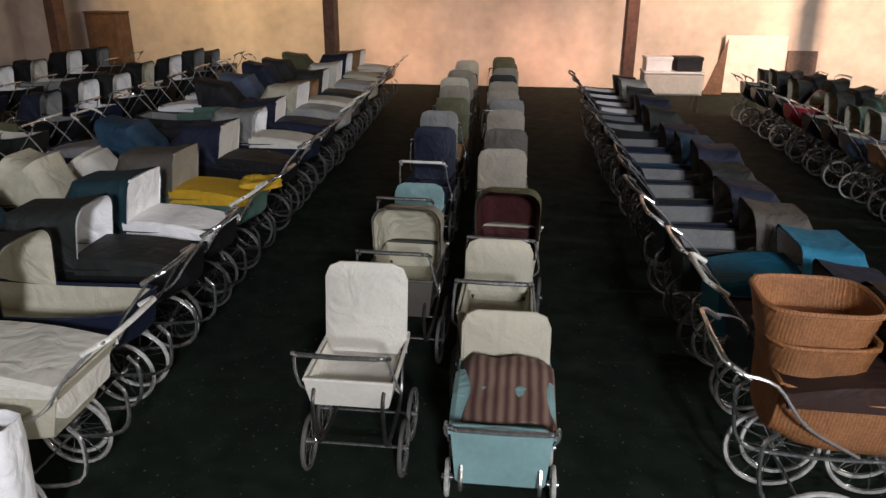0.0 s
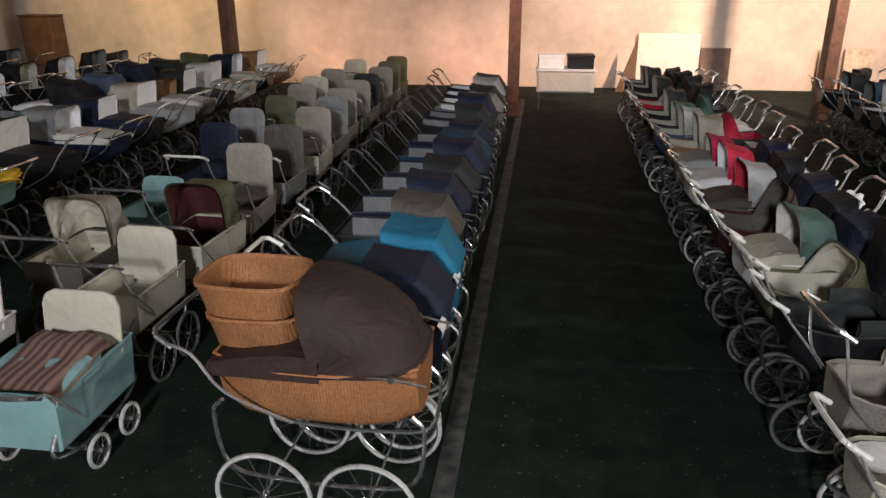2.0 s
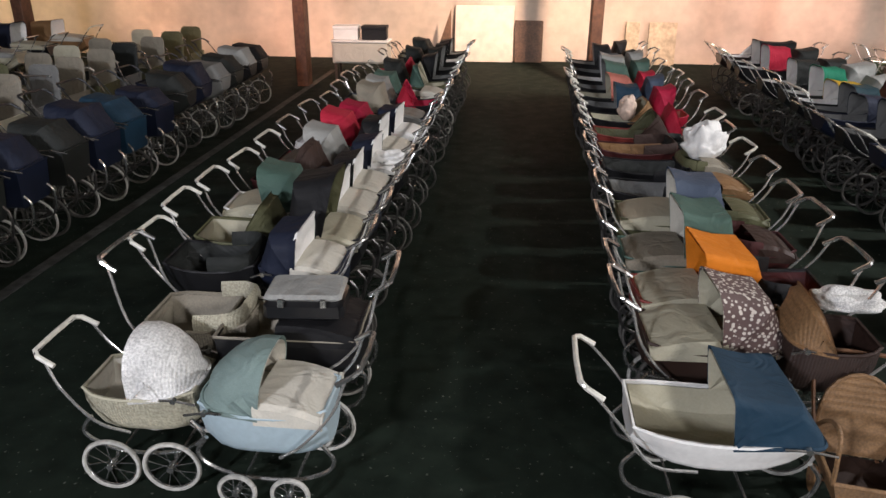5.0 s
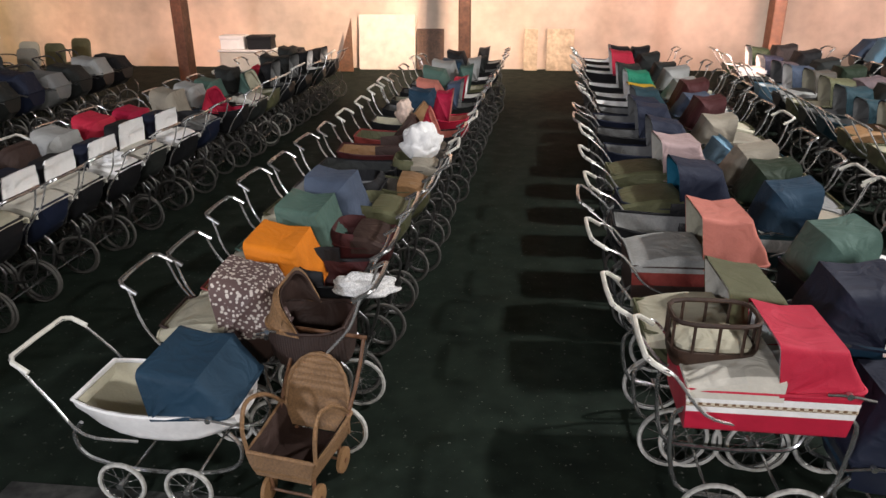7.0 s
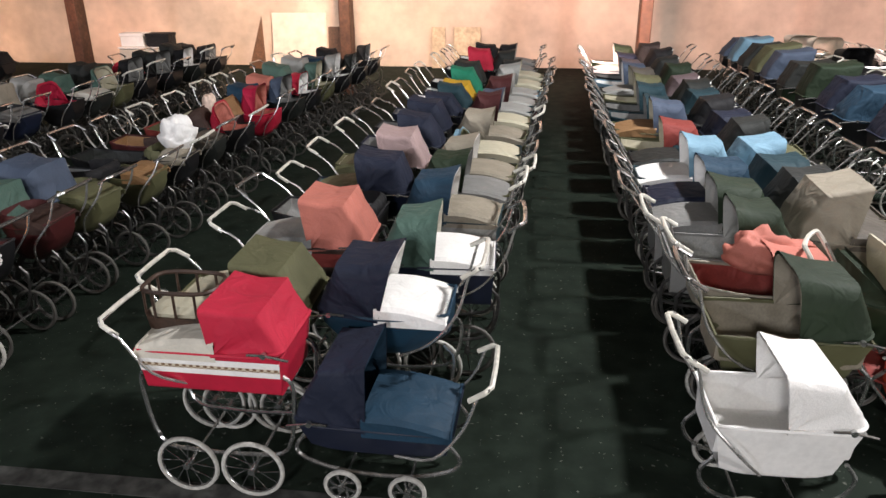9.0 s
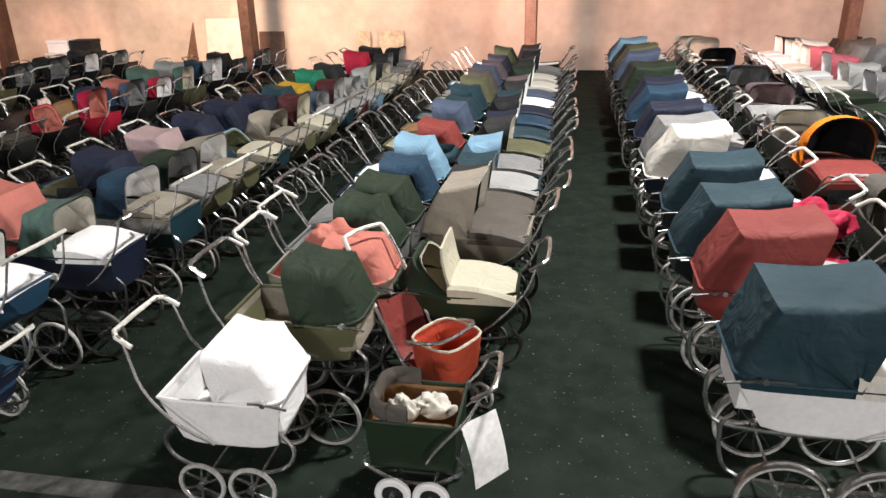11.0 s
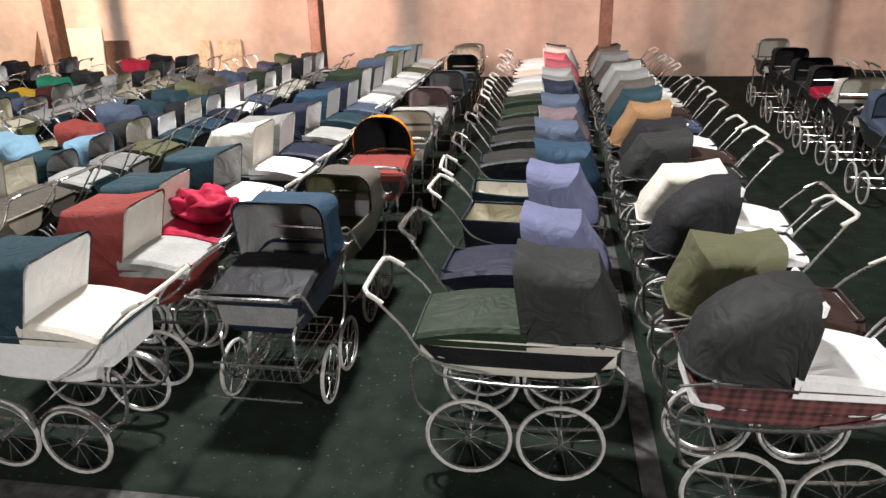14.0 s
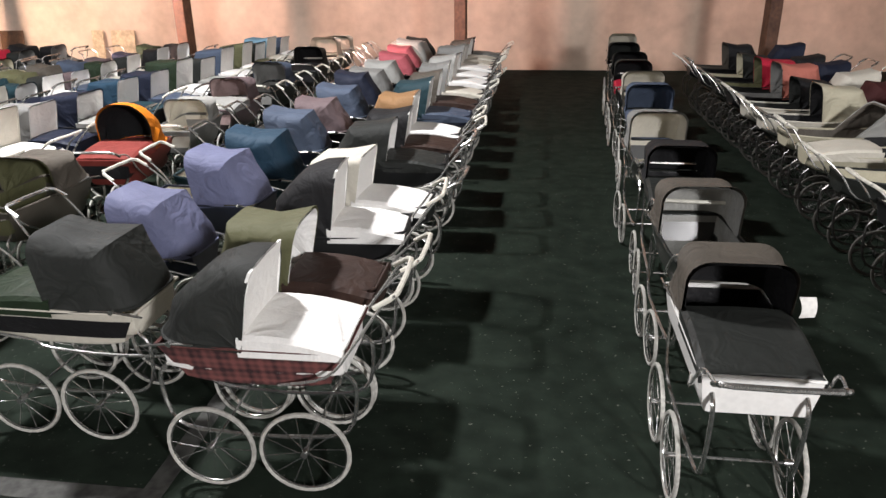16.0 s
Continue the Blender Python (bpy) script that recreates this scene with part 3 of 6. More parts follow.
    for ax, rr in ((f_x, wheel), (r_x, rw)):
        part("axle", Geo().tube([(ax, -track - 0.02, rr), (ax, track + 0.02, rr)], 0.007, 6), CHROME, ch)
        for s in (-1, 1):
            add_wheel(root, ax, s * track, rr, tyre, spokes, y < 4.36)
            if guards:
                turnings = [[(ax + (rr + 0.018) * math.cos(radians(a)), s * track + o, rr + (rr + 0.018 - 0.012 * (abs(o) > 0.02)) * math.sin(radians(a))) for o in (-0.026, -0.012, 0.012, 0.026)] for a in range(20, 161, 14)]
                part("mudguard", Geo().loft(turnings, False, False), CHROME, root, angle=60)
    # handle
    hm = handle_metal or HANDLE_CHROME
    end = length / 2
    sides = {}
    for s in (-1, 1):
        yy = s * hw * 0.98
        sides[s] = curve([(mid + L * 0.12, s * (hw * 0.80), base + 0.02), (xb - 0.08, s * (hw + 0.022), rim - 0.10), (xb + 0.05, s * (hw + 0.015), rim + 0.06), (end - 0.06, yy, handle - 0.03), (end - 0.015, s * (hw * 0.92), handle)], 4)
    pale = grip or random.choice((GRIP, GRIP, CHROME, CHROME) if x > 9 else (GRIP, CHROME, CHROME, CHROME))
    hn = part("handle", Geo().tube(sides[-1] + [Vector((end, 0, handle + 0.002))] + sides[1][::-1], 0.0072, 6), hm, root)
    gp = Geo().tube([(end - 0.10, -hw * 0.985, handle - 0.05), (end - 0.03, -hw * 0.95, handle - 0.008), (end - 0.005, -hw * 0.80, handle + 0.003), (end, 0, handle + 0.003), (end - 0.005, hw * 0.80, handle + 0.003), (end - 0.03, hw * 0.95, handle - 0.008), (end - 0.10, hw * 0.985, handle - 0.05)], 0.0122, 7)
    part("grip", gp, pale, hn)
    what = "wicker" if finish is wicker else ""
    say = lambda c: {"green2": "bright green", "palepink": "pale pink", "palegrey": "pale grey", "lightblue": "light blue", "speckled": "flowered", "cane": "orange-brown", "paleblue": "pale blue", "greygreen": "grey-green", "plaid": "dark red plaid"}.get(c, c)
    text = label or " ".join(w for w in (say(body), what, "sitting pram with an upright backrest" if back else "pram with a raised " + say(hood) + " hood" if up else "pram with its hood folded down" if hood else "open pram without a hood", "and " + say(apron) + " apron" if apron else "on spoked wheels"))
    words = text.split()
    tagged(root, " ".join(words if len(words) <= 12 else words[:words.index("and")]), "pram", group)
    return root


# ---- the prams ----

# tyre='d': darker wheels, which puts the back rows' shade into their colour
# column A: pale linings, handles to the aisle
pram(-1.32, 3.86, 0, length=1.38, body='cream', hood='sage', lining='ivory', apron='ivory', band='cream', shape='wedge', up=100, width=0.46)
pram(-1.35, 4.43, 0, length=1.38, body='navy', hood='black', lining='cream', shape='boat', up=95, handle_metal=CHROME)
pram(-1.38, 5.05, 0, length=1.38, body='black', hood='charcoal', lining='white', apron='charcoal', up=98)
pram(-1.41, 5.67, 0, length=1.38, body='black', hood='teal', lining='white', apron='white', up=100, apron_up=0.3, tyre='d')
pram(-1.45, 6.39, 0, length=1.4, body='sage', hood='taupe', lining='beige', apron='yellow', up=98, apron_up=0.3, tyre='d')
pram(-1.50, 7.37, 0, length=1.4, body='black', hood='navy', lining='ivory', apron='black', up=100, tyre='d', apron_up=0.3)
pram(-1.54, 8.25, 0, length=1.4, body='navy', hood='grey', lining='white', apron='ivory', up=100, top=1.06, tyre='d')
pram(-1.58, 9.05, 0, length=1.4, body='black', hood='navy', lining='white', apron='navy', up=98, apron_up=0.3, tyre='d')
pram(-1.62, 9.91, 0, length=1.4, body='palegrey', hood='cream', lining='white', apron='palegrey', up=100, tyre='d', apron_up=0.3)
pram(-1.66, 10.56, 0, length=1.4, body='taupe', hood='tan', lining='tan', apron='ivory', up=100, tyre='d')
pram(-1.69, 11.21, 0, length=1.4, body='black', hood='charcoal', lining='white', apron='charcoal', up=98, tyre='d', apron_up=0.3)
pram(-1.74, 12.20, 0, length=1.4, body='cream', hood='ivory', lining='white', apron='palegrey', up=98, tyre='d', apron_up=0.3)
pram(-1.79, 13.20, 0, length=1.4, body='black', hood='navy', lining='white', apron='cream', up=98, tyre='d')
pram(-1.85, 14.38, 0, length=1.4, body='tan', hood='tan', lining='white', apron='ivory', up=98, tyre='d', apron_up=0.3)

# columns behind A, towards the side wall
pram(-2.82, 4.42, 180, length=1.30, body='black', hood='charcoal', lining='cream', up=0)
pram(-2.87, 5.19, 180, length=1.30, body='navy', hood='teal', lining='white', up=98, apron='white', tyre='d')
pram(-2.92, 6.06, 180, length=1.3, body='black', hood='cream', lining='cream', up=70, tyre='d')
pram(-2.96, 6.74, 180, length=1.3, body='black', hood='ivory', lining='ivory', up=60, tyre='d')
pram(-3.01, 7.62, 180, length=1.3, body='navy', hood='blue', lining='grey', up=98, apron='grey')
pram(-3.06, 8.41, 180, length=1.3, body='black', hood='black', lining='grey', up=0, tyre='d')
pram(-3.11, 9.31, 180, length=1.3, body='charcoal', hood='sage', lining='grey', up=0, tyre='d')
pram(-3.15, 10.04, 180, length=1.3, body='black', hood='black', lining='white', up=98, apron='white', tyre='d')
pram(-3.21, 10.94, 180, length=1.3, body='navy', hood='slate', lining='white', up=98, apron='white', tyre='d')
pram(-3.26, 11.85, 180, length=1.3, body='black', hood='navy', lining='white', up=95, tyre='d')
pram(-3.32, 12.85, 180, length=1.3, body='black', hood='charcoal', lining='grey', up=98, apron='grey', tyre='d')
pram(-3.39, 14.03, 180, length=1.3, body='olive', hood='olive', lining='cream', up=98, apron='cream', tyre='d')
pram(-4.17, 7.20, 0, length=0.95, body='black', hood='black', lining='cream', up=0, tyre='d')
pram(-4.22, 8.09, 0, length=0.95, body='charcoal', hood='olive', lining='ivory', up=0, tyre='d')
pram(-4.28, 8.99, 0, length=0.95, body='black', hood='navy', lining='grey', up=98)
pram(-4.34, 9.86, 0, length=0.95, body='navy', hood='black', lining='white', up=98, tyre='d')
pram(-4.39, 10.67, 0, length=0.95, body='black', hood='charcoal', lining='white', up=98, tyre='d')
pram(-4.45, 11.50, 0, length=0.95, body='black', hood='black', lining='cream', up=98, tyre='d')
pram(-4.51, 12.49, 0, length=0.95, body='charcoal', hood='black', lining='white', up=98, tyre='d')
pram(-4.58, 13.51, 0, length=0.95, body='black', hood='charcoal', lining='grey', up=98, tyre='d')
pram(-4.64, 14.36, 0, length=0.95, body='black', hood='black', lining='grey', up=98, tyre='d')
pram(-6.23, 9.25, 0, length=1.2, body='black', hood='black', lining='cream', up=98)
pram(-6.30, 10.15, 0, length=1.2, body='navy', hood='navy', lining='white', up=98)
pram(-6.37, 11.05, 0, length=1.2, body='black', hood='charcoal', lining='white', up=98)
pram(-6.44, 11.96, 0, length=1.2, body='palegrey', hood='black', lining='ivory', up=98)
pram(-6.52, 12.97, 0, length=1.2, body='black', hood='black', lining='white', up=98)
pram(-6.60, 14.00, 0, length=1.2, body='brown', hood='black', lining='grey', up=98)

# column B: sitting prams, handles towards the front
pram(0.21, 4.28, -90, length=0.77, width=0.42, shape='box', up=0, hood=None, base=0.42, rim=0.56, handle=0.78, wheel=0.14, tyre='d', back=0.95, body='ivory', lining='ivory')
pram(0.24, 5.39, -90, length=0.92, width=0.42, shape='box', body='taupe', hood='beige', lining='cream', up=98, top=0.98, rim=0.62, base=0.38, handle=0.85, wheel=0.15, tyre='d')
pram(0.18, 6.45, -90, length=0.85, width=0.4, shape='box', up=0, hood=None, base=0.36, rim=0.56, handle=0.84, wheel=0.15, tyre='d', back=0.75, body='sage', lining='aqua')
pram(0.13, 7.56, -90, length=0.85, width=0.4, shape='box', up=0, hood=None, base=0.36, rim=0.56, handle=0.84, wheel=0.15, tyre='d', back=0.98, body='navy', lining='navy')
pram(0.12, 8.40, -90, length=0.85, width=0.4, shape='box', up=0, hood=None, base=0.36, rim=0.56, handle=0.84, wheel=0.15, tyre='d', back=0.98, body='grey', lining='grey')
pram(0.16, 9.29, -90, length=0.85, width=0.4, shape='box', up=0, hood=None, base=0.36, rim=0.56, handle=0.84, wheel=0.15, tyre='d', back=0.98, body='tan', lining='olive')
pram(0.10, 10.27, -90, length=0.85, width=0.4, shape='box', up=0, hood=None, base=0.36, rim=0.56, handle=0.84, wheel=0.15, tyre='d', back=0.98, body='olive', lining='beige')
pram(0.04, 11.07, -90, length=0.85, width=0.4, shape='box', up=0, hood=None, base=0.36, rim=0.56, handle=0.84, wheel=0.15, tyre='d', back=0.98, body='olive', lining='cream')
pram(0.03, 11.97, -90, length=0.85, width=0.4, shape='box', up=0, hood=None, base=0.36, rim=0.56, handle=0.84, wheel=0.15, tyre='d', back=0.98, body='charcoal', lining='beige')
pram(0.03, 13.36, -90, length=0.85, width=0.4, shape='box', up=0, hood=None, base=0.36, rim=0.56, handle=0.84, wheel=0.15, tyre='d', back=0.98, body='taupe', lining='cream')
pram(0.93, 4.15, -90, length=0.92, width=0.44, shape='box', body='aqua', hood=None, up=0, lining='cream', apron='aqua', top=0.95, rim=0.5, base=0.2, handle=0.64, wheel=0.09, grip=CHROME, back=0.76, back_colour='cream')
pram(0.87, 4.99, -90, length=0.83, width=0.4, shape='box', up=0, hood=None, base=0.36, rim=0.6, handle=0.84, wheel=0.15, tyre='d', back=0.84, body='cream', lining='cream')
pram(0.85, 5.80, -90, length=0.93, width=0.42, shape='box', body='cream', hood='olive', lining='maroon', up=98, top=0.98, rim=0.62, base=0.38, handle=0.86, wheel=0.15, tyre='d')
pram(0.85, 6.72, -90, length=0.85, width=0.4, shape='box', up=0, hood=None, base=0.36, rim=0.56, handle=0.84, wheel=0.15, tyre='d', back=0.98, body='beige', lining='beige')
pram(0.82, 7.54, -90, length=0.85, width=0.4, shape='box', up=0, hood=None, base=0.36, rim=0.56, handle=0.84, wheel=0.15, tyre='d', back=0.98, body='grey', lining='taupe')
pram(0.79, 8.56, -90, length=0.85, width=0.4, shape='box', up=0, hood=None, base=0.36, rim=0.56, handle=0.84, wheel=0.15, tyre='d', back=0.98, body='cream', lining='beige')
pram(0.76, 9.30, -90, length=0.85, width=0.4, shape='box', up=0, hood=None, base=0.36, rim=0.56, handle=0.84, wheel=0.15, tyre='d', back=0.98, body='grey', lining='grey')
pram(0.74, 9.96, -90, length=0.85, width=0.4, shape='box', up=0, hood=None, base=0.36, rim=0.56, handle=0.84, wheel=0.15, tyre='d', back=0.98, body='beige', lining='beige')
pram(0.71, 10.76, -90, length=0.85, width=0.4, shape='box', up=0, hood=None, base=0.36, rim=0.56, handle=0.84, wheel=0.15, tyre='d', back=0.98, body='olive', lining='beige')
pram(0.72, 11.47, -90, length=0.85, width=0.4, shape='box', up=0, hood=None, base=0.36, rim=0.56, handle=0.84, wheel=0.15, tyre='d', back=0.98, body='grey', lining='charcoal')
pram(0.69, 12.33, -90, length=0.85, width=0.4, shape='box', up=0, hood=None, base=0.36, rim=0.56, handle=0.84, wheel=0.15, tyre='d', back=0.98, body='olive', lining='beige')
pram(0.66, 13.12, -90, length=0.85, width=0.4, shape='box', up=0, hood=None, base=0.36, rim=0.56, handle=0.84, wheel=0.15, tyre='d', back=0.98, body='grey', lining='olive')
pram(0.64, 14.00, -90, length=0.85, width=0.4, shape='box', up=0, hood=None, base=0.36, rim=0.56, handle=0.84, wheel=0.15, tyre='d', back=0.98, body='olive', lining='olive')

# column C: hoods beside the painted line
pram(2.28, 4.05, 180, length=1.13, body='cane', hood='brown', lining='cream', apron='brown', grip=CHROME, finish=wicker, shape='tub', up=104, top=1.17, rim=0.82, base=0.53, width=0.52, wheel=0.22, handle=0.95, hood_corner=0.18, label='orange wicker pram with a raised dark brown hood')
pram(2.33, 4.68, 180, length=1.07, body='navy', hood='navy', lining='grey', up=100, shape='box', top=1.0, hood_corner=0.05)
pram(2.32, 5.22, 180, length=1.07, body='cyan', hood='cyan', lining='white', up=100, shape='box', top=1.0, apron='cyan', hood_corner=0.05)
pram(2.30, 5.79, 180, length=1.08, body='charcoal', hood='taupe', lining='grey', up=100, shape='box', top=1.0, tyre='d')
pram(2.29, 6.31, 180, length=1.11, body='navy', hood='navy', lining='grey', up=100, shape='box', top=1.0, handle_metal=BLACK_STEEL, grip=BLACK_STEEL)
pram(2.27, 6.88, 180, length=1.11, body='charcoal', hood='charcoal', lining='grey', up=100, shape='box', top=1.0, handle_metal=BLACK_STEEL, grip=BLACK_STEEL, tyre='d')
pram(2.29, 7.39, 180, length=1.11, body='navy', hood='navy', lining='grey', up=100, shape='box', top=1.0, handle_metal=BLACK_STEEL, grip=BLACK_STEEL)
pram(2.27, 7.96, 180, length=1.11, body='blue', hood='blue', lining='grey', up=100, shape='box', top=1.0, handle_metal=BLACK_STEEL, grip=BLACK_STEEL, tyre='d')
pram(2.25, 8.63, 180, length=1.11, body='navy', hood='navy', lining='grey', up=100, shape='box', top=1.0, handle_metal=BLACK_STEEL, grip=BLACK_STEEL)
pram(2.24, 9.39, 180, length=1.11, body='charcoal', hood='charcoal', lining='grey', up=100, shape='boat', top=1.0, handle_metal=BLACK_STEEL, grip=BLACK_STEEL, tyre='d')
pram(2.22, 9.91, 180, length=1.11, body='navy', hood='navy', lining='grey', up=100, shape='boat', top=1.0, handle_metal=BLACK_STEEL, grip=BLACK_STEEL)
pram(2.25, 10.44, 180, length=1.11, body='grey', hood='grey', lining='white', up=100, shape='boat', top=1.0, handle_metal=BLACK_STEEL, grip=BLACK_STEEL, tyre='d')
pram(2.25, 10.98, 180, length=1.11, body='charcoal', hood='charcoal', lining='white', up=100, shape='boat', top=1.0, handle_metal=BLACK_STEEL, grip=BLACK_STEEL)
pram(2.23, 11.60, 180, length=1.11, body='black', hood='palegrey', lining='white', up=100, shape='boat', top=1.0, handle_metal=BLACK_STEEL, grip=BLACK_STEEL, tyre='d')
pram(2.23, 12.22, 180, length=1.11, body='black', hood='black', lining='white', up=100, shape='boat', top=1.0, handle_metal=BLACK_STEEL, grip=BLACK_STEEL)

# column D: small old prams with handles to the aisle
pram(4.74, 3.98, 180, length=0.77, body='cream', hood='white', lining='ivory', finish=wicker, hood_finish=wicker, shape='tub', up=92, hood_corner=0.18, apron=None, top=0.74, rim=0.47, base=0.25, handle=0.7, wheel=0.135, hood_part=0.54, width=0.38)
pram(4.82, 4.46, 180, length=0.78, body='beige', hood='cream', lining='beige', finish=wicker, hood_finish=wicker, shape='tub', up=0, top=0.98, rim=0.56, base=0.3, handle=0.92, wheel=0.14)
pram(4.74, 4.93, 180, length=0.78, body='black', hood='charcoal', lining='charcoal', up=0, top=0.98, rim=0.66, base=0.38, handle=0.86, wheel=0.16, tyre='d')
pram(4.74, 5.34, 180, length=0.78, body='olive', hood='olive', lining='cream', up=60, top=0.98, rim=0.66, base=0.38, handle=0.86, wheel=0.16, tyre='d')
pram(4.75, 5.85, 180, length=0.82, body='white', hood='sage', lining='ivory', up=98, apron='cream', top=0.98, rim=0.66, base=0.38, handle=0.86, wheel=0.16, tyre='d')
pram(4.75, 6.46, 180, length=0.82, body='maroon', hood='brown', lining='taupe', up=70, top=0.98, rim=0.66, base=0.38, handle=0.86, wheel=0.16, tyre='d')
pram(4.75, 7.01, 180, length=0.82, body='charcoal', hood='palegrey', lining='red', up=98, apron='taupe', top=0.98, rim=0.66, base=0.38, handle=0.86, wheel=0.16)
pram(4.76, 7.62, 180, length=0.82, body='white', hood='red', lining='white', up=98, apron='white', top=0.98, rim=0.66, base=0.38, handle=0.86, wheel=0.16, tyre='d')
pram(4.76, 8.27, 180, length=0.82, body='cream', hood='crimson', lining='cream', up=98, apron='palegrey', top=0.98, rim=0.66, base=0.38, handle=0.86, wheel=0.16, tyre='d')
pram(4.77, 9.02, 180, length=0.82, body='tan', hood='beige', lining='cream', up=98, top=0.98, rim=0.66, base=0.38, handle=0.86, wheel=0.16, tyre='d')
pram(4.77, 9.66, 180, length=0.82, body='slate', hood='palegrey', lining='cream', up=98, top=0.98, rim=0.66, base=0.38, handle=0.86, wheel=0.16)
pram(4.78, 10.19, 180, length=0.82, body='black', hood='sage', lining='cream', up=98, top=0.98, rim=0.66, base=0.38, handle=0.86, wheel=0.16, tyre='d')
pram(4.79, 10.85, 180, length=0.82, body='black', hood='charcoal', lining='cream', up=98, top=0.98, rim=0.66, base=0.38, handle=0.86, wheel=0.16, tyre='d')
pram(4.80, 11.62, 180, length=0.82, body='red', hood='red', lining='cream', up=60, top=0.98, rim=0.66, base=0.38, handle=0.86, wheel=0.16, tyre='d')
pram(4.82, 12.39, 180, length=0.82, body='black', hood='charcoal', lining='cream', up=98, top=0.98, rim=0.66, base=0.38, handle=0.86, wheel=0.16)
pram(4.83, 13.32, 180, length=0.82, body='charcoal', hood='charcoal', lining='cream', up=98, top=0.98, rim=0.66, base=0.38, handle=0.86, wheel=0.16, tyre='d')
pram(4.84, 13.86, 180, length=0.82, body='black', hood='black', lining='cream', up=98, top=0.98, rim=0.66, base=0.38, handle=0.86, wheel=0.16)

# column E: handles to the next aisle
pram(5.57, 3.91, 0, length=0.83, body='paleblue', hood='greygreen', lining='ivory', apron='ivory', up=98, shape='tub', hood_corner=0.15, top=0.73, rim=0.47, base=0.22, wheel=0.09, handle=0.72, hood_part=0.5, width=0.38)
pram(5.56, 4.35, 0, length=0.95, body='black', hood=None, lining='beige', apron='black', rim_colour='beige', up=0, shape='box', top=0.98, rim=0.61, base=0.36, handle=0.92, wheel=0.16)
pram(5.46, 4.91, 0, length=0.71, body='navy', hood='navy', lining='white', apron='ivory', up=96, top=0.93, rim=0.66, base=0.38, handle=0.92, wheel=0.16, tyre='d', apron_up=0.26)
pram(5.47, 5.38, 0, length=0.71, body='black', hood='black', lining='olive', apron='cream', up=104, top=1.1, rim=0.66, base=0.38, handle=0.92, wheel=0.16, tyre='d')
pram(5.48, 5.89, 0, length=0.74, body='navy', hood='navy', lining='white', up=96, apron='ivory', top=0.93, rim=0.66, base=0.38, handle=0.92, wheel=0.16, tyre='d', apron_up=0.26)
pram(5.49, 6.36, 0, length=0.74, body='black', hood='black', lining='white', up=96, apron='ivory', top=0.93, rim=0.66, base=0.38, handle=0.92, wheel=0.16, tyre='d', apron_up=0.26)
pram(5.50, 6.88, 0, length=0.74, body='black', hood='navy', lining='white', up=96, apron='white', top=0.93, rim=0.66, base=0.38, handle=0.92, wheel=0.16, tyre='d', apron_up=0.26)
pram(5.51, 7.44, 0, length=0.74, body='charcoal', hood='black', lining='white', up=96, apron='ivory', top=0.93, rim=0.66, base=0.38, handle=0.92, wheel=0.16, tyre='d', apron_up=0.26)
pram(5.52, 8.01, 0, length=0.74, body='black', hood='navy', lining='white', up=96, apron='white', top=0.93, rim=0.66, base=0.38, handle=0.92, wheel=0.16, tyre='d', apron_up=0.26)
pram(5.51, 8.73, 0, length=0.74, body='navy', hood='black', lining='grey', up=0, apron='grey', top=0.98, rim=0.66, base=0.38, handle=0.92, wheel=0.16, tyre='d')
pram(5.53, 9.50, 0, length=0.74, body='black', hood='red', lining='crimson', up=50, apron=None, top=0.98, rim=0.66, base=0.38, handle=0.92, wheel=0.16, tyre='d')
pram(5.54, 10.08, 0, length=0.74, body='charcoal', hood=None, lining='ivory', up=0, apron='ivory', top=0.98, rim=0.66, base=0.38, handle=0.92, wheel=0.16, tyre='d')
pram(5.56, 10.70, 0, length=0.74, body='olive', hood='sage', lining='cream', up=70, apron=None, top=0.98, rim=0.66, base=0.38, handle=0.92, wheel=0.16)
pram(5.57, 11.32, 0, length=0.74, body='black', hood='black', lining='grey', up=98, apron=None, top=0.98, rim=0.66, base=0.38, handle=0.92, wheel=0.16, tyre='d')
pram(5.59, 12.10, 0, length=0.74, body='black', hood='charcoal', lining='grey', up=98, apron=None, top=0.98, rim=0.66, base=0.38, handle=0.92, wheel=0.16, tyre='d')
pram(5.61, 12.96, 0, length=0.74, body='charcoal', hood='black', lining='white', up=98, apron=None, top=0.98, rim=0.66, base=0.38, handle=0.92, wheel=0.16, tyre='d')
pram(5.63, 13.83, 0, length=0.74, body='black', hood='black', lining='grey', up=98, apron=None, top=0.98, rim=0.66, base=0.38, handle=0.92, wheel=0.16, tyre='d')

# column F
pram(7.265, 3.94, 180, length=1.01, grip=GRIP, body='white', hood='blue', lining='cream', up=98, shape='boat', hood_corner=0.04, top=0.71, rim=0.47, base=0.28, wheel=0.115, handle=0.72, width=0.44)
pram(7.41, 4.5, 180, length=0.91, body='brown', hood='speckled', lining='cream', up=98, top=0.87, rim=0.55, base=0.31, handle=0.82, wheel=0.15, hood_corner=0.1, apron='cream')
pram(7.42, 4.93, 180, length=0.92, body='rust', hood='orange', lining='orange', up=100, apron='cream', top=0.9, rim=0.56, base=0.32, handle=0.84, wheel=0.155, hood_corner=0.04, tyre='d')
pram(7.44, 5.46, 180, length=0.92, body='sage', hood='sage', lining='ivory', up=98, apron='beige', top=0.93, rim=0.58, base=0.33, handle=0.86, wheel=0.16, hood_corner=0.04, tyre='d')
pram(7.46, 5.92, 180, length=0.95, body='olive', hood='slate', lining='ivory', apron='cream', up=98, top=0.98, rim=0.66, base=0.38, handle=0.92, wheel=0.16, tyre='d')
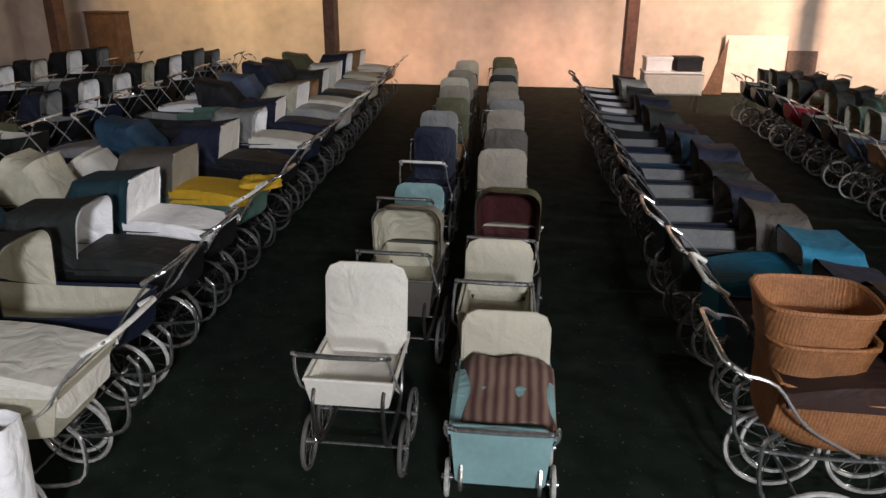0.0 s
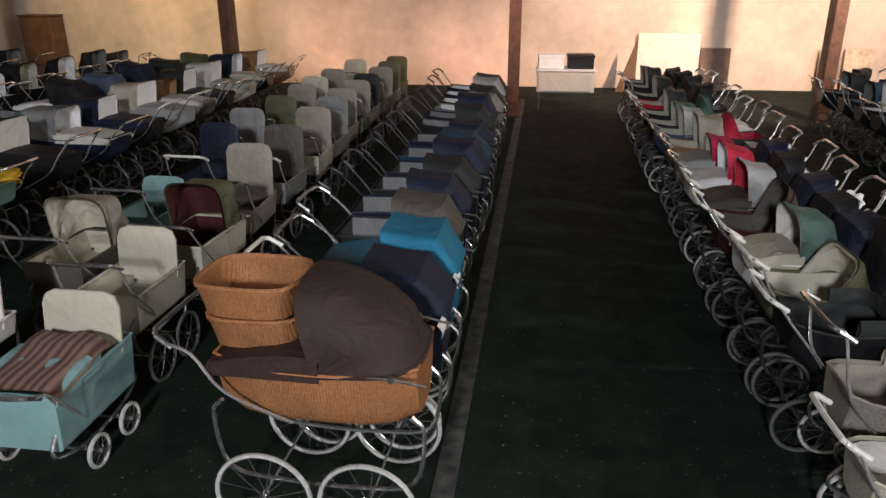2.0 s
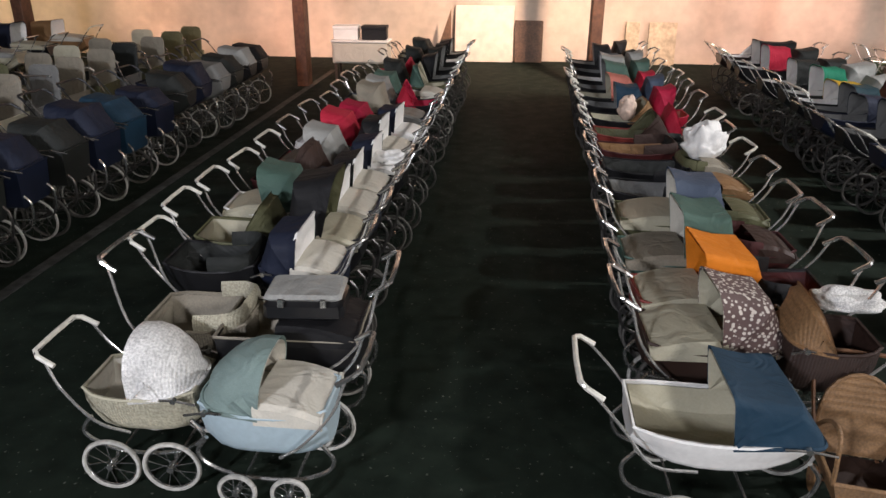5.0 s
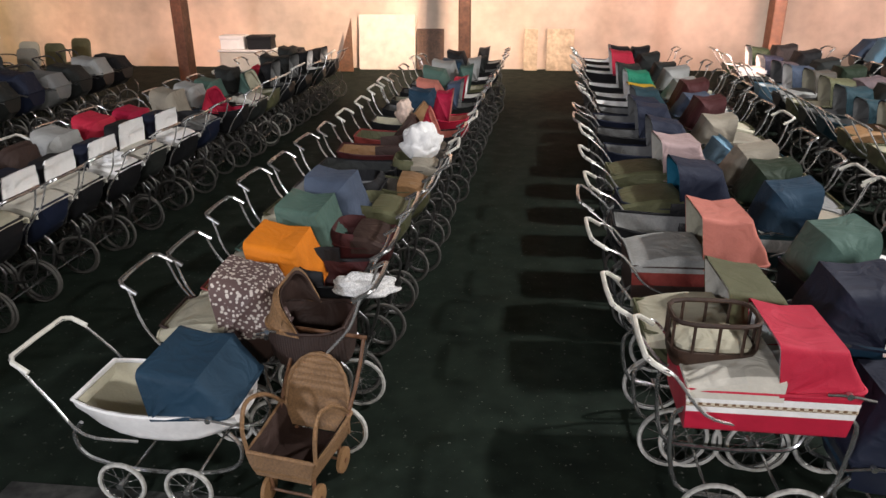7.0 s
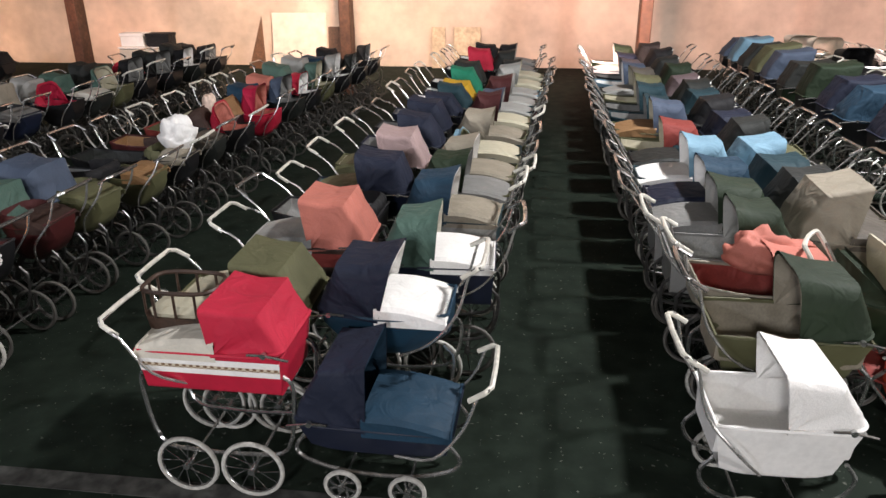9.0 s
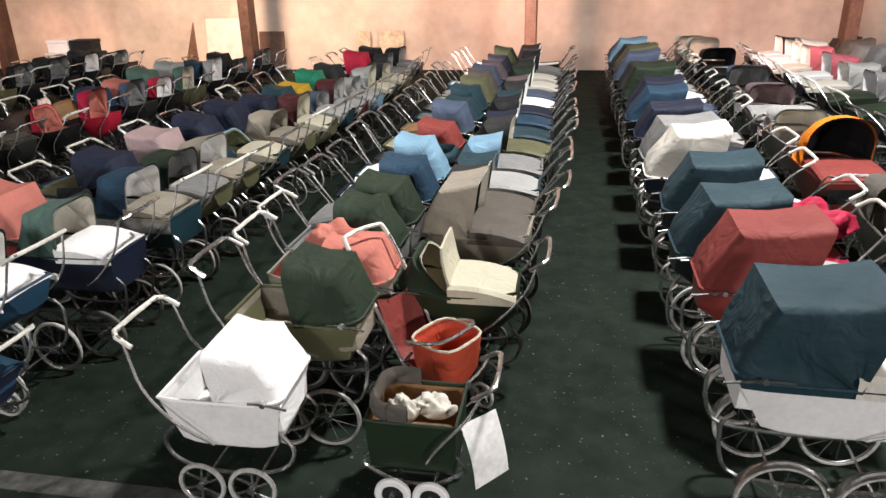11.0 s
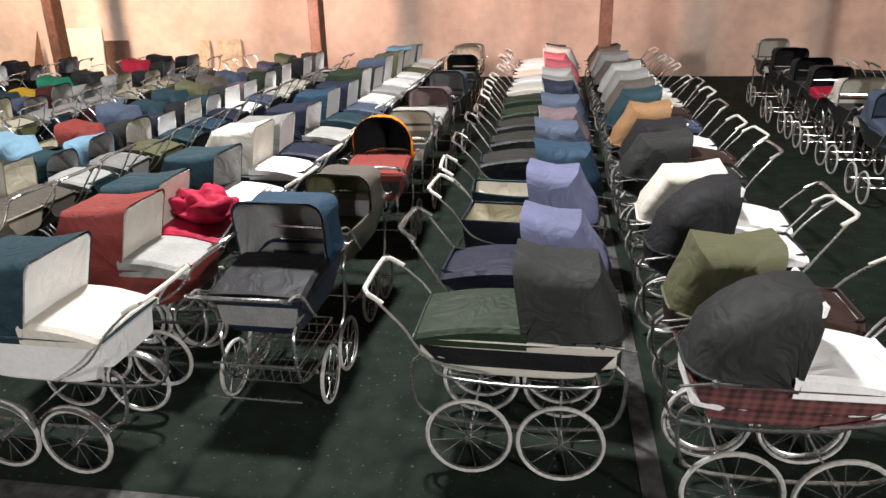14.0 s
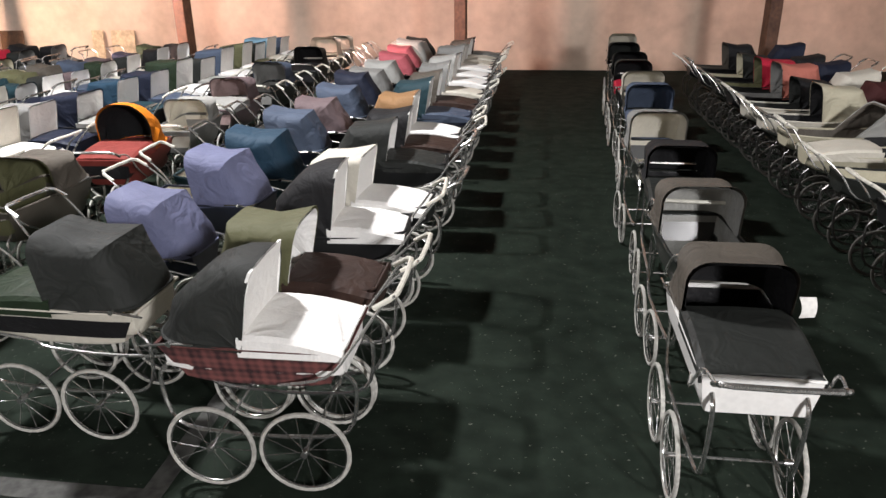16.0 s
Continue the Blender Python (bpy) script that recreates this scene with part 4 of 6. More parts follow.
pram(7.48, 6.49, 180, length=0.95, body='black', hood='black', lining='grey', up=0, top=0.98, rim=0.66, base=0.38, handle=0.92, wheel=0.16, tyre='d')
pram(7.51, 7.08, 180, length=0.95, body='black', hood=None, lining='charcoal', up=0, top=0.98, rim=0.66, base=0.38, handle=0.92, wheel=0.16, tyre='d')
pram(7.53, 7.66, 180, length=0.95, body='maroon', hood='brown', lining='tan', up=0, top=0.98, rim=0.66, base=0.38, handle=0.92, wheel=0.16, tyre='d')
pram(7.55, 8.25, 180, length=0.95, body='rust', hood='brown', lining='olive', up=60, top=0.98, rim=0.66, base=0.38, handle=0.92, wheel=0.16, tyre='d')
pram(7.58, 8.94, 180, length=0.95, body='black', hood='tan', lining='cream', up=60, top=0.98, rim=0.66, base=0.38, handle=0.92, wheel=0.16, tyre='d')
pram(7.6, 9.64, 180, length=0.95, body='black', hood='blue', lining='grey', up=98, top=0.98, rim=0.66, base=0.38, handle=0.92, wheel=0.16, tyre='d')
pram(7.62, 10.22, 180, length=0.95, body='charcoal', hood='salmon', lining='cream', up=98, top=0.98, rim=0.66, base=0.38, handle=0.92, wheel=0.16, tyre='d')
pram(7.64, 10.79, 180, length=0.95, body='black', hood='sage', lining='grey', up=98, top=0.98, rim=0.66, base=0.38, handle=0.92, wheel=0.16, tyre='d')
pram(7.67, 11.44, 180, length=0.95, body='black', hood='palegrey', lining='white', up=98, top=0.98, rim=0.66, base=0.38, handle=0.92, wheel=0.16, tyre='d')
pram(7.71, 12.16, 180, length=0.95, body='black', hood='blue', lining='grey', up=98, top=0.98, rim=0.66, base=0.38, handle=0.92, wheel=0.16, tyre='d')
pram(7.74, 12.99, 180, length=0.95, body='black', hood='black', lining='grey', up=98, top=0.98, rim=0.66, base=0.38, handle=0.92, wheel=0.16, tyre='d')

# column G
pram(8.06, 4.35, 0, length=0.65, body='brown', hood='tan', lining='brown', finish=wicker, hood_finish=wicker, shape='tub', up=60, top=0.96, rim=0.66, base=0.4, handle=0.9, wheel=0.15, width=0.38)
pram(8.08, 4.88, 0, length=0.65, body='black', hood='black', lining='maroon', up=0, top=0.96, rim=0.66, base=0.4, handle=0.9, wheel=0.15, width=0.38, tyre='d')
pram(8.11, 5.45, 0, length=0.65, body='maroon', hood='maroon', lining='maroon', up=0, apron='brown', top=0.96, rim=0.66, base=0.4, handle=0.9, wheel=0.15, width=0.38, tyre='d')
pram(8.13, 5.98, 0, length=0.67, body='olive', hood='olive', lining='olive', up=0, apron='olive', top=0.96, rim=0.66, base=0.4, handle=0.9, wheel=0.15, width=0.38, tyre='d')
pram(8.17, 6.60, 0, length=0.67, body='olive', hood=None, lining='taupe', up=0, apron='tan', top=0.96, rim=0.66, base=0.4, handle=0.9, wheel=0.15, width=0.38, tyre='d')
pram(8.2, 7.18, 0, length=0.67, body='black', hood='olive', lining='cream', up=0, apron='beige', top=0.96, rim=0.66, base=0.4, handle=0.9, wheel=0.15, width=0.38, tyre='d')
pram(8.22, 7.77, 0, length=0.67, body='charcoal', hood='charcoal', lining='taupe', up=0, apron='taupe', top=0.96, rim=0.66, base=0.4, handle=0.9, wheel=0.15, width=0.38, tyre='d')
pram(8.29, 8.37, 0, length=0.67, body='black', hood='red', lining='salmon', up=70, apron=None, top=0.96, rim=0.66, base=0.4, handle=0.9, wheel=0.15, width=0.38, tyre='d')
pram(8.33, 9.16, 0, length=0.67, body='red', hood='crimson', lining='salmon', up=98, apron=None, top=0.96, rim=0.66, base=0.4, handle=0.9, wheel=0.15, width=0.38, tyre='d')
pram(8.36, 9.92, 0, length=0.67, body='charcoal', hood='slate', lining='grey', up=98, apron=None, top=0.96, rim=0.66, base=0.4, handle=0.9, wheel=0.15, width=0.38, tyre='d')
pram(8.39, 10.56, 0, length=0.67, body='black', hood='red', lining='white', up=98, apron=None, top=0.96, rim=0.66, base=0.4, handle=0.9, wheel=0.15, width=0.38, tyre='d')
pram(8.42, 11.21, 0, length=0.67, body='olive', hood='sage', lining='cream', up=98, apron=None, top=0.96, rim=0.66, base=0.4, handle=0.9, wheel=0.15, width=0.38, tyre='d')
pram(8.48, 12.03, 0, length=0.67, body='black', hood='palegrey', lining='white', up=98, apron=None, top=0.96, rim=0.66, base=0.4, handle=0.9, wheel=0.15, width=0.38, tyre='d')
pram(8.51, 12.85, 0, length=0.67, body='black', hood='charcoal', lining='grey', up=98, apron=None, top=0.96, rim=0.66, base=0.4, handle=0.9, wheel=0.15, width=0.38, tyre='d')
pram(8.55, 13.83, 0, length=0.67, body='black', hood='black', lining='grey', up=98, apron=None, top=0.96, rim=0.66, base=0.4, handle=0.9, wheel=0.15, width=0.38, tyre='d')

# column H
pram(9.865, 3.97, 180, length=0.93, body='red', hood='red', lining='white', apron='ivory', grip=GRIP, up=98, shape='box', band='white', width=0.42, hood_corner=0.03, top=0.96, rim=0.73, base=0.52, handle=0.82, wheel=0.15)
pram(9.85, 4.44, 180, length=0.97, body='olive', hood='olive', lining='ivory', up=98, hood_corner=0.03, apron='cream', top=0.96, rim=0.68, base=0.44, handle=0.83, wheel=0.17)
pram(9.93, 5.3, 180, length=1.02, body='brown', hood='salmon', lining='cream', up=98, shape='box', band='rust', apron='palegrey', hood_corner=0.03, top=1.0, rim=0.68, base=0.44, handle=0.86, wheel=0.17)
pram(9.91, 5.8, 180, length=1.02, body='black', hood='black', lining='grey', up=0, top=1.0, rim=0.68, base=0.44, handle=0.86, wheel=0.17, tyre='d')
pram(9.97, 6.33, 180, length=1.03, body='navy', hood='navy', lining='cyan', up=98, apron='olive', top=1.0, rim=0.68, base=0.44, handle=0.86, wheel=0.17, tyre='d')
pram(10.00, 7.05, 180, length=1.03, body='olive', hood='palepink', lining='ivory', up=98, apron='olive', hood_corner=0.04, top=1.0, rim=0.68, base=0.44, handle=0.86, wheel=0.17)
pram(10.03, 7.75, 180, length=1.03, body='navy', hood='navy', lining='grey', up=98, top=1.0, rim=0.68, base=0.44, handle=0.86, wheel=0.17, tyre='d')
pram(10.05, 8.45, 180, length=1.03, body='black', hood='navy', lining='grey', up=98, top=1.0, rim=0.68, base=0.44, handle=0.86, wheel=0.17, tyre='d')
pram(10.08, 9.15, 180, length=1.03, body='navy', hood='navy', lining='grey', up=98, top=1.0, rim=0.68, base=0.44, handle=0.86, wheel=0.17, tyre='d')
pram(10.14, 9.6, 180, length=1.03, body='black', hood='teal', lining='grey', up=98, top=1.0, rim=0.68, base=0.44, handle=0.95, wheel=0.17, tyre='d')
pram(10.17, 10.05, 180, length=1.03, body='black', hood='yellow', lining='white', up=98, top=1.0, rim=0.68, base=0.44, handle=0.95, wheel=0.17, tyre='d')
pram(10.19, 10.6, 180, length=1.03, body='charcoal', hood='green2', lining='white', up=98, top=1.0, rim=0.68, base=0.44, handle=0.95, wheel=0.17, tyre='d')
pram(10.23, 11.4, 180, length=1.03, body='black', hood='charcoal', lining='white', up=98, top=1.0, rim=0.68, base=0.44, handle=0.95, wheel=0.17, tyre='d')
pram(10.27, 12.65, 180, length=1.03, body='black', hood='red', lining='white', up=98, top=1.0, rim=0.68, base=0.44, handle=0.95, wheel=0.17, tyre='d')
pram(10.31, 13.3, 180, length=1.03, body='black', hood='black', lining='white', up=98, top=1.0, rim=0.68, base=0.44, handle=0.95, wheel=0.17, tyre='d')
pram(10.35, 14.0, 180, length=1.03, body='brown', hood='black', lining='white', up=60, top=1.0, rim=0.68, base=0.44, handle=0.95, wheel=0.17, tyre='d')

# column I
pram(10.8, 3.97, 0, length=0.97, grip=GRIP, body='navy', hood='navy', lining='blue', up=92, shape='wedge', apron='blue', hood_corner=0.03, top=0.72, rim=0.385, base=0.21, handle=0.61, wheel=0.088, spokes=8, width=0.42, hood_part=0.45, taper=0.9)
pram(10.8, 4.45, 0, length=0.91, body='blue', hood='navy', lining='white', up=104, apron='white', top=0.98, rim=0.68, base=0.44, handle=0.95, wheel=0.17, hood_corner=0.06)
pram(10.93, 5.1, 0, length=0.92, body='navy', hood='sage', lining='ivory', up=95, apron='white', shape='box', top=1.0, rim=0.68, base=0.44, handle=0.95, wheel=0.17, tyre='d')
pram(10.97, 5.85, 0, length=0.91, body='teal', hood='blue', lining='white', up=98, apron='beige', shape='box', band='palegrey', top=1.0, rim=0.68, base=0.44, handle=0.95, wheel=0.17)
pram(10.99, 6.35, 0, length=0.94, body='olive', hood='green', lining='grey', up=98, apron='grey', top=1.0, rim=0.68, base=0.44, handle=0.95, wheel=0.17, tyre='d')
pram(11.03, 6.85, 0, length=0.94, body='olive', hood='beige', lining='white', up=98, apron='beige', top=1.0, rim=0.68, base=0.44, handle=0.95, wheel=0.17)
pram(11.06, 7.5, 0, length=0.94, body='teal', hood='lightblue', lining='olive', up=60, apron='cream', band='palegrey', top=1.0, rim=0.68, base=0.44, handle=0.95, wheel=0.17, tyre='d')
pram(11.09, 8.15, 0, length=0.94, body='olive', hood='beige', lining='beige', up=98, apron='beige', top=1.0, rim=0.68, base=0.44, handle=0.95, wheel=0.17)
pram(11.12, 8.8, 0, length=0.94, body='olive', hood='maroon', lining='cream', up=98, apron='cream', grip=CHROME, top=1.0, rim=0.68, base=0.44, handle=0.95, wheel=0.17, tyre='d')
pram(11.15, 9.4, 0, length=0.94, body='teal', hood='slate', lining='palegrey', up=98, apron='palegrey', grip=CHROME, top=1.0, rim=0.68, base=0.44, handle=0.95, wheel=0.17, tyre='d')
pram(11.18, 9.84, 0, length=0.94, body='maroon', hood='maroon', lining='palegrey', up=98, apron='palegrey', grip=CHROME, top=1.0, rim=0.68, base=0.44, handle=0.95, wheel=0.17, tyre='d')
pram(11.21, 10.46, 0, length=0.94, body='lightblue', hood='palegrey', lining='palegrey', up=98, apron='palegrey', grip=CHROME, top=1.0, rim=0.68, base=0.44, handle=0.95, wheel=0.17, tyre='d')
pram(11.24, 11.16, 0, length=0.94, body='charcoal', hood='palegrey', lining='cream', up=98, apron='cream', grip=CHROME, top=1.0, rim=0.68, base=0.44, handle=0.95, wheel=0.17, tyre='d')
pram(11.28, 11.95, 0, length=0.94, body='olive', hood='charcoal', lining='cream', up=98, apron='cream', grip=CHROME, top=1.0, rim=0.68, base=0.44, handle=0.95, wheel=0.17, tyre='d')
pram(11.17, 12.69, 0, length=0.94, body='black', hood='charcoal', lining='grey', up=98, apron='grey', grip=CHROME, top=1.0, rim=0.68, base=0.44, handle=0.95, wheel=0.17, tyre='d')
pram(11.18, 13.54, 0, length=0.94, body='black', hood='black', lining='grey', up=98, apron='grey', grip=CHROME, top=1.0, rim=0.68, base=0.44, handle=0.95, wheel=0.17)

# column J
pram(12.34, 3.95, 180, length=0.84, body='white', hood='white', lining='white', up=98, shape='wedge', apron=None, top=0.8, rim=0.55, base=0.27, handle=0.86, wheel=0.115, spokes=6, width=0.42, hood_corner=0.05, hood_part=0.52, label='white pram with a creased raised white hood')
pram(12.48, 4.46, 180, length=0.96, body='olive', hood='green', lining='beige', up=98, shape='wedge', top=1.0, rim=0.68, base=0.44, handle=0.95, wheel=0.17)
pram(12.48, 4.92, 180, length=0.97, body='beige', hood='salmon', lining='rust', up=98, top=0.92, rim=0.68, base=0.44, handle=0.95, wheel=0.17, tyre='d')
pram(12.45, 5.38, 180, length=0.97, body='grey', hood='green', lining='palegrey', up=98, shape='box', top=1.0, rim=0.68, base=0.44, handle=0.95, wheel=0.17, tyre='d')
pram(12.45, 5.86, 180, length=1.0, body='grey', hood='green', lining='palegrey', up=98, shape='box', apron='grey', top=1.0, rim=0.68, base=0.44, handle=0.95, wheel=0.17, tyre='d')
pram(12.46, 6.35, 180, length=1.0, body='navy', hood='blue', lining='white', up=98, apron='navy', grip=CHROME, top=1.0, rim=0.68, base=0.44, handle=0.95, wheel=0.17)
pram(12.46, 6.9, 180, length=1.0, body='teal', hood='lightblue', lining='white', up=98, apron='white', grip=CHROME, top=1.0, rim=0.68, base=0.44, handle=0.95, wheel=0.17, tyre='d')
pram(12.46, 7.4, 180, length=1.0, body='black', hood='teal', lining='grey', up=0, apron='charcoal', grip=CHROME, top=1.0, rim=0.68, base=0.44, handle=0.95, wheel=0.17)
pram(12.47, 7.9, 180, length=1.0, body='olive', hood='rust', lining='cream', up=98, apron=None, grip=CHROME, top=1.0, rim=0.68, base=0.44, handle=0.95, wheel=0.17, tyre='d')
pram(12.47, 8.6, 180, length=1.0, body='olive', hood='slate', lining='cream', up=98, apron='tan', grip=CHROME, top=1.0, rim=0.68, base=0.44, handle=0.95, wheel=0.17, tyre='d')
pram(12.48, 9.2, 180, length=1.0, body='teal', hood='teal', lining='grey', up=98, apron=None, grip=CHROME, top=1.0, rim=0.68, base=0.44, handle=0.95, wheel=0.17, tyre='d')
pram(12.49, 9.73, 180, length=1.0, body='charcoal', hood='teal', lining='grey', up=98, apron=None, grip=CHROME, top=1.0, rim=0.68, base=0.44, handle=0.95, wheel=0.17)
pram(12.49, 10.26, 180, length=1.0, body='olive', hood='olive', lining='cream', up=98, apron=None, grip=CHROME, top=1.0, rim=0.68, base=0.44, handle=0.95, wheel=0.17, tyre='d')
pram(12.50, 10.79, 180, length=1.0, body='black', hood='taupe', lining='cream', up=98, apron='palegrey', grip=CHROME, top=1.0, rim=0.68, base=0.44, handle=0.95, wheel=0.17, tyre='d')
pram(12.50, 11.48, 180, length=1.0, body='lightblue', hood='slate', lining='white', up=98, apron=None, grip=CHROME, top=1.0, rim=0.68, base=0.44, handle=0.95, wheel=0.17, tyre='d')
pram(12.54, 12.07, 180, length=1.0, body='black', hood='mauve', lining='grey', up=98, apron=None, grip=CHROME, top=1.0, rim=0.68, base=0.44, handle=0.95, wheel=0.17, tyre='d')
pram(12.55, 12.83, 180, length=1.0, body='black', hood='navy', lining='white', up=98, apron='white', grip=CHROME, top=1.0, rim=0.68, base=0.44, handle=0.95, wheel=0.17, tyre='d')
pram(12.56, 13.58, 180, length=1.0, body='green', hood='green', lining='white', up=98, apron=None, grip=CHROME, top=1.0, rim=0.68, base=0.44, handle=0.95, wheel=0.17, tyre='d')

# column K
pram(13.36, 4.0, 0, length=0.68, body='green', hood='taupe', lining='tan', up=0, shape='box', width=0.34, base=0.19, rim=0.46, wheel=0.085, spokes=0, handle=0.64, label='dark green doll pram holding toys, on small white wheels')
pram(13.44, 5.01, 0, length=0.95, body='green', hood='green', lining='cream', up=40, shape='boat', apron='cream', top=0.9, rim=0.6, base=0.3, handle=0.85, wheel=0.12, width=0.4, tyre='d', apron_up=0.3)
pram(13.44, 5.72, 0, length=0.95, body='beige', hood='beige', lining='ivory', up=98, apron='taupe', hood_corner=0.03, width=0.46, top=1.06, rim=0.68, base=0.44, handle=0.92, wheel=0.19, tyre='d')
pram(13.45, 6.12, 0, length=0.99, body='taupe', hood='charcoal', lining='cream', up=98, apron='taupe', grip=CHROME, top=1.0, rim=0.68, base=0.44, handle=0.95, wheel=0.17, tyre='d', apron_up=0.3)
pram(13.47, 6.66, 0, length=0.99, body='teal', hood='teal', lining='grey', up=98, apron='palegrey', grip=CHROME, top=1.0, rim=0.68, base=0.44, handle=0.95, wheel=0.17, tyre='d')
pram(13.48, 7.22, 0, length=0.99, body='grey', hood='lightblue', lining='grey', up=98, apron='grey', grip=CHROME, top=1.0, rim=0.68, base=0.44, handle=0.95, wheel=0.17, tyre='d')
pram(13.49, 7.78, 0, length=0.99, body='olive', hood='charcoal', lining='ivory', up=98, apron='olive', grip=CHROME, top=1.0, rim=0.68, base=0.44, handle=0.95, wheel=0.17, tyre='d')
pram(13.49, 8.34, 0, length=0.99, body='black', hood='navy', lining='white', up=98, apron='teal', grip=CHROME, top=1.0, rim=0.68, base=0.44, handle=0.95, wheel=0.17, apron_up=0.3, tyre='d')
pram(13.50, 8.95, 0, length=0.99, body='navy', hood='black', lining='ivory', up=98, apron='blue', grip=CHROME, top=1.0, rim=0.68, base=0.44, handle=0.95, wheel=0.17, apron_up=0.3, tyre='d')
pram(13.49, 9.52, 0, length=0.99, body='black', hood='teal', lining='white', up=98, apron='navy', grip=CHROME, top=1.0, rim=0.68, base=0.44, handle=0.95, wheel=0.17, tyre='d')
pram(13.49, 10.01, 0, length=0.99, body='navy', hood='charcoal', lining='white', up=98, apron='white', grip=CHROME, top=1.0, rim=0.68, base=0.44, handle=0.95, wheel=0.17, tyre='d', apron_up=0.3)
pram(13.50, 10.61, 0, length=0.99, body='black', hood='mauve', lining='white', up=98, apron='slate', grip=CHROME, top=1.0, rim=0.68, base=0.44, handle=0.95, wheel=0.17, tyre='d', apron_up=0.3)
pram(13.50, 11.28, 0, length=0.99, body='charcoal', hood='green', lining='white', up=98, apron='ivory', grip=CHROME, top=1.0, rim=0.68, base=0.44, handle=0.95, wheel=0.17, tyre='d')
pram(13.51, 12.03, 0, length=0.99, body='black', hood='charcoal', lining='white', up=98, apron='ivory', grip=CHROME, top=1.0, rim=0.68, base=0.44, handle=0.95, wheel=0.17, tyre='d', apron_up=0.3)
pram(13.52, 12.86, 0, length=0.99, body='black', hood='black', lining='white', up=98, apron='grey', grip=CHROME, top=1.0, rim=0.68, base=0.44, handle=0.95, wheel=0.17, apron_up=0.3, tyre='d')
pram(13.48, 13.68, 0, length=0.99, body='black', hood='black', lining='white', up=98, apron=None, grip=CHROME, top=1.0, rim=0.68, base=0.44, handle=0.95, wheel=0.17, tyre='d')

# column L
pram(15.15, 4.15, 0, length=1.13, grip=GRIP, guards=True, body='white', hood='teal', lining='white', up=106, apron='ivory', shape='wedge', taper=0.68, width=0.48, rim_colour='teal', band='teal', band_at=(0.86, 0.995), top=1.13, rim=0.74, base=0.46, handle=0.97, wheel=0.19, hood_corner=0.05, hood_part=0.53, apron_up=0.34)
pram(15.14, 4.92, 0, length=1.16, body='rust', hood='rust', lining='ivory', up=104, apron='palegrey', top=1.13, rim=0.74, base=0.46, handle=0.97, wheel=0.19, hood_corner=0.05, hood_part=0.53, apron_up=0.3)
pram(15.14, 5.4, 0, length=1.17, body='black', hood='teal', lining='ivory', up=102, apron='crimson', top=1.13, rim=0.74, base=0.46, handle=0.97, wheel=0.19, hood_corner=0.05, hood_part=0.53, apron_up=0.3)
pram(15.15, 6.12, 0, length=1.22, body='black', hood='teal', lining='palegrey', up=100, apron='white', top=1.13, rim=0.74, base=0.46, handle=0.97, wheel=0.19, hood_corner=0.05, hood_part=0.53)
pram(15.14, 6.92, 0, length=1.22, body='navy', hood='ivory', lining='ivory', up=100, apron='white', top=1.13, rim=0.74, base=0.46, handle=0.97, wheel=0.19, hood_corner=0.05, hood_part=0.53, apron_up=0.3)
pram(15.14, 7.46, 0, length=1.22, body='navy', hood='grey', lining='white', up=100, apron='navy', top=1.13, rim=0.74, base=0.46, handle=0.97, wheel=0.19, hood_corner=0.05, hood_part=0.53, apron_up=0.3)
pram(15.14, 8.2, 0, length=1.22, body='black', hood='navy', lining='white', up=100, apron='palegrey', top=1.13, rim=0.74, base=0.46, handle=0.97, wheel=0.19, hood_corner=0.05, hood_part=0.53)
pram(15.14, 8.98, 0, length=1.22, body='black', hood='blue', lining='white', up=100, apron='teal', top=1.13, rim=0.74, base=0.46, handle=0.97, wheel=0.19, hood_corner=0.05, hood_part=0.53, apron_up=0.3)
pram(15.14, 9.62, 0, length=1.22, body='navy', hood='navy', lining='white', up=100, apron='slate', top=1.13, rim=0.74, base=0.46, handle=0.97, wheel=0.19, hood_corner=0.05, hood_part=0.53, apron_up=0.3)
pram(15.14, 10.29, 0, length=1.22, body='black', hood='green', lining='white', up=100, apron='white', top=1.13, rim=0.74, base=0.46, handle=0.97, wheel=0.19, hood_corner=0.05, hood_part=0.53)
pram(15.14, 11.0, 0, length=1.22, body='green', hood='charcoal', lining='white', up=100, apron='palegrey', top=1.13, rim=0.74, base=0.46, handle=0.97, wheel=0.19, hood_corner=0.05, hood_part=0.53, apron_up=0.3)
pram(15.15, 11.7, 0, length=1.22, body='black', hood='slate', lining='white', up=100, apron='white', top=1.13, rim=0.74, base=0.46, handle=0.97, wheel=0.19, hood_corner=0.05, hood_part=0.53, apron_up=0.3)
pram(15.15, 12.4, 0, length=1.22, body='black', hood='olive', lining='white', up=100, apron='white', top=1.13, rim=0.74, base=0.46, handle=0.97, wheel=0.19, hood_corner=0.05, hood_part=0.53, apron_up=0.3)
pram(15.15, 13.0, 0, length=1.22, body='black', hood='charcoal', lining='white', up=100, apron='olive', top=1.13, rim=0.74, base=0.46, handle=0.97, wheel=0.19, hood_corner=0.05, hood_part=0.53)
pram(15.15, 13.55, 0, length=1.22, body='charcoal', hood='lightblue', lining='white', up=100, apron='ivory', top=1.13, rim=0.74, base=0.46, handle=0.97, wheel=0.19, hood_corner=0.05, hood_part=0.53, apron_up=0.3)
pram(15.15, 14.2, 0, length=1.22, body='black', hood='slate', lining='white', up=100, apron='white', top=1.13, rim=0.74, base=0.46, handle=0.97, wheel=0.19, hood_corner=0.05, hood_part=0.53, apron_up=0.3)

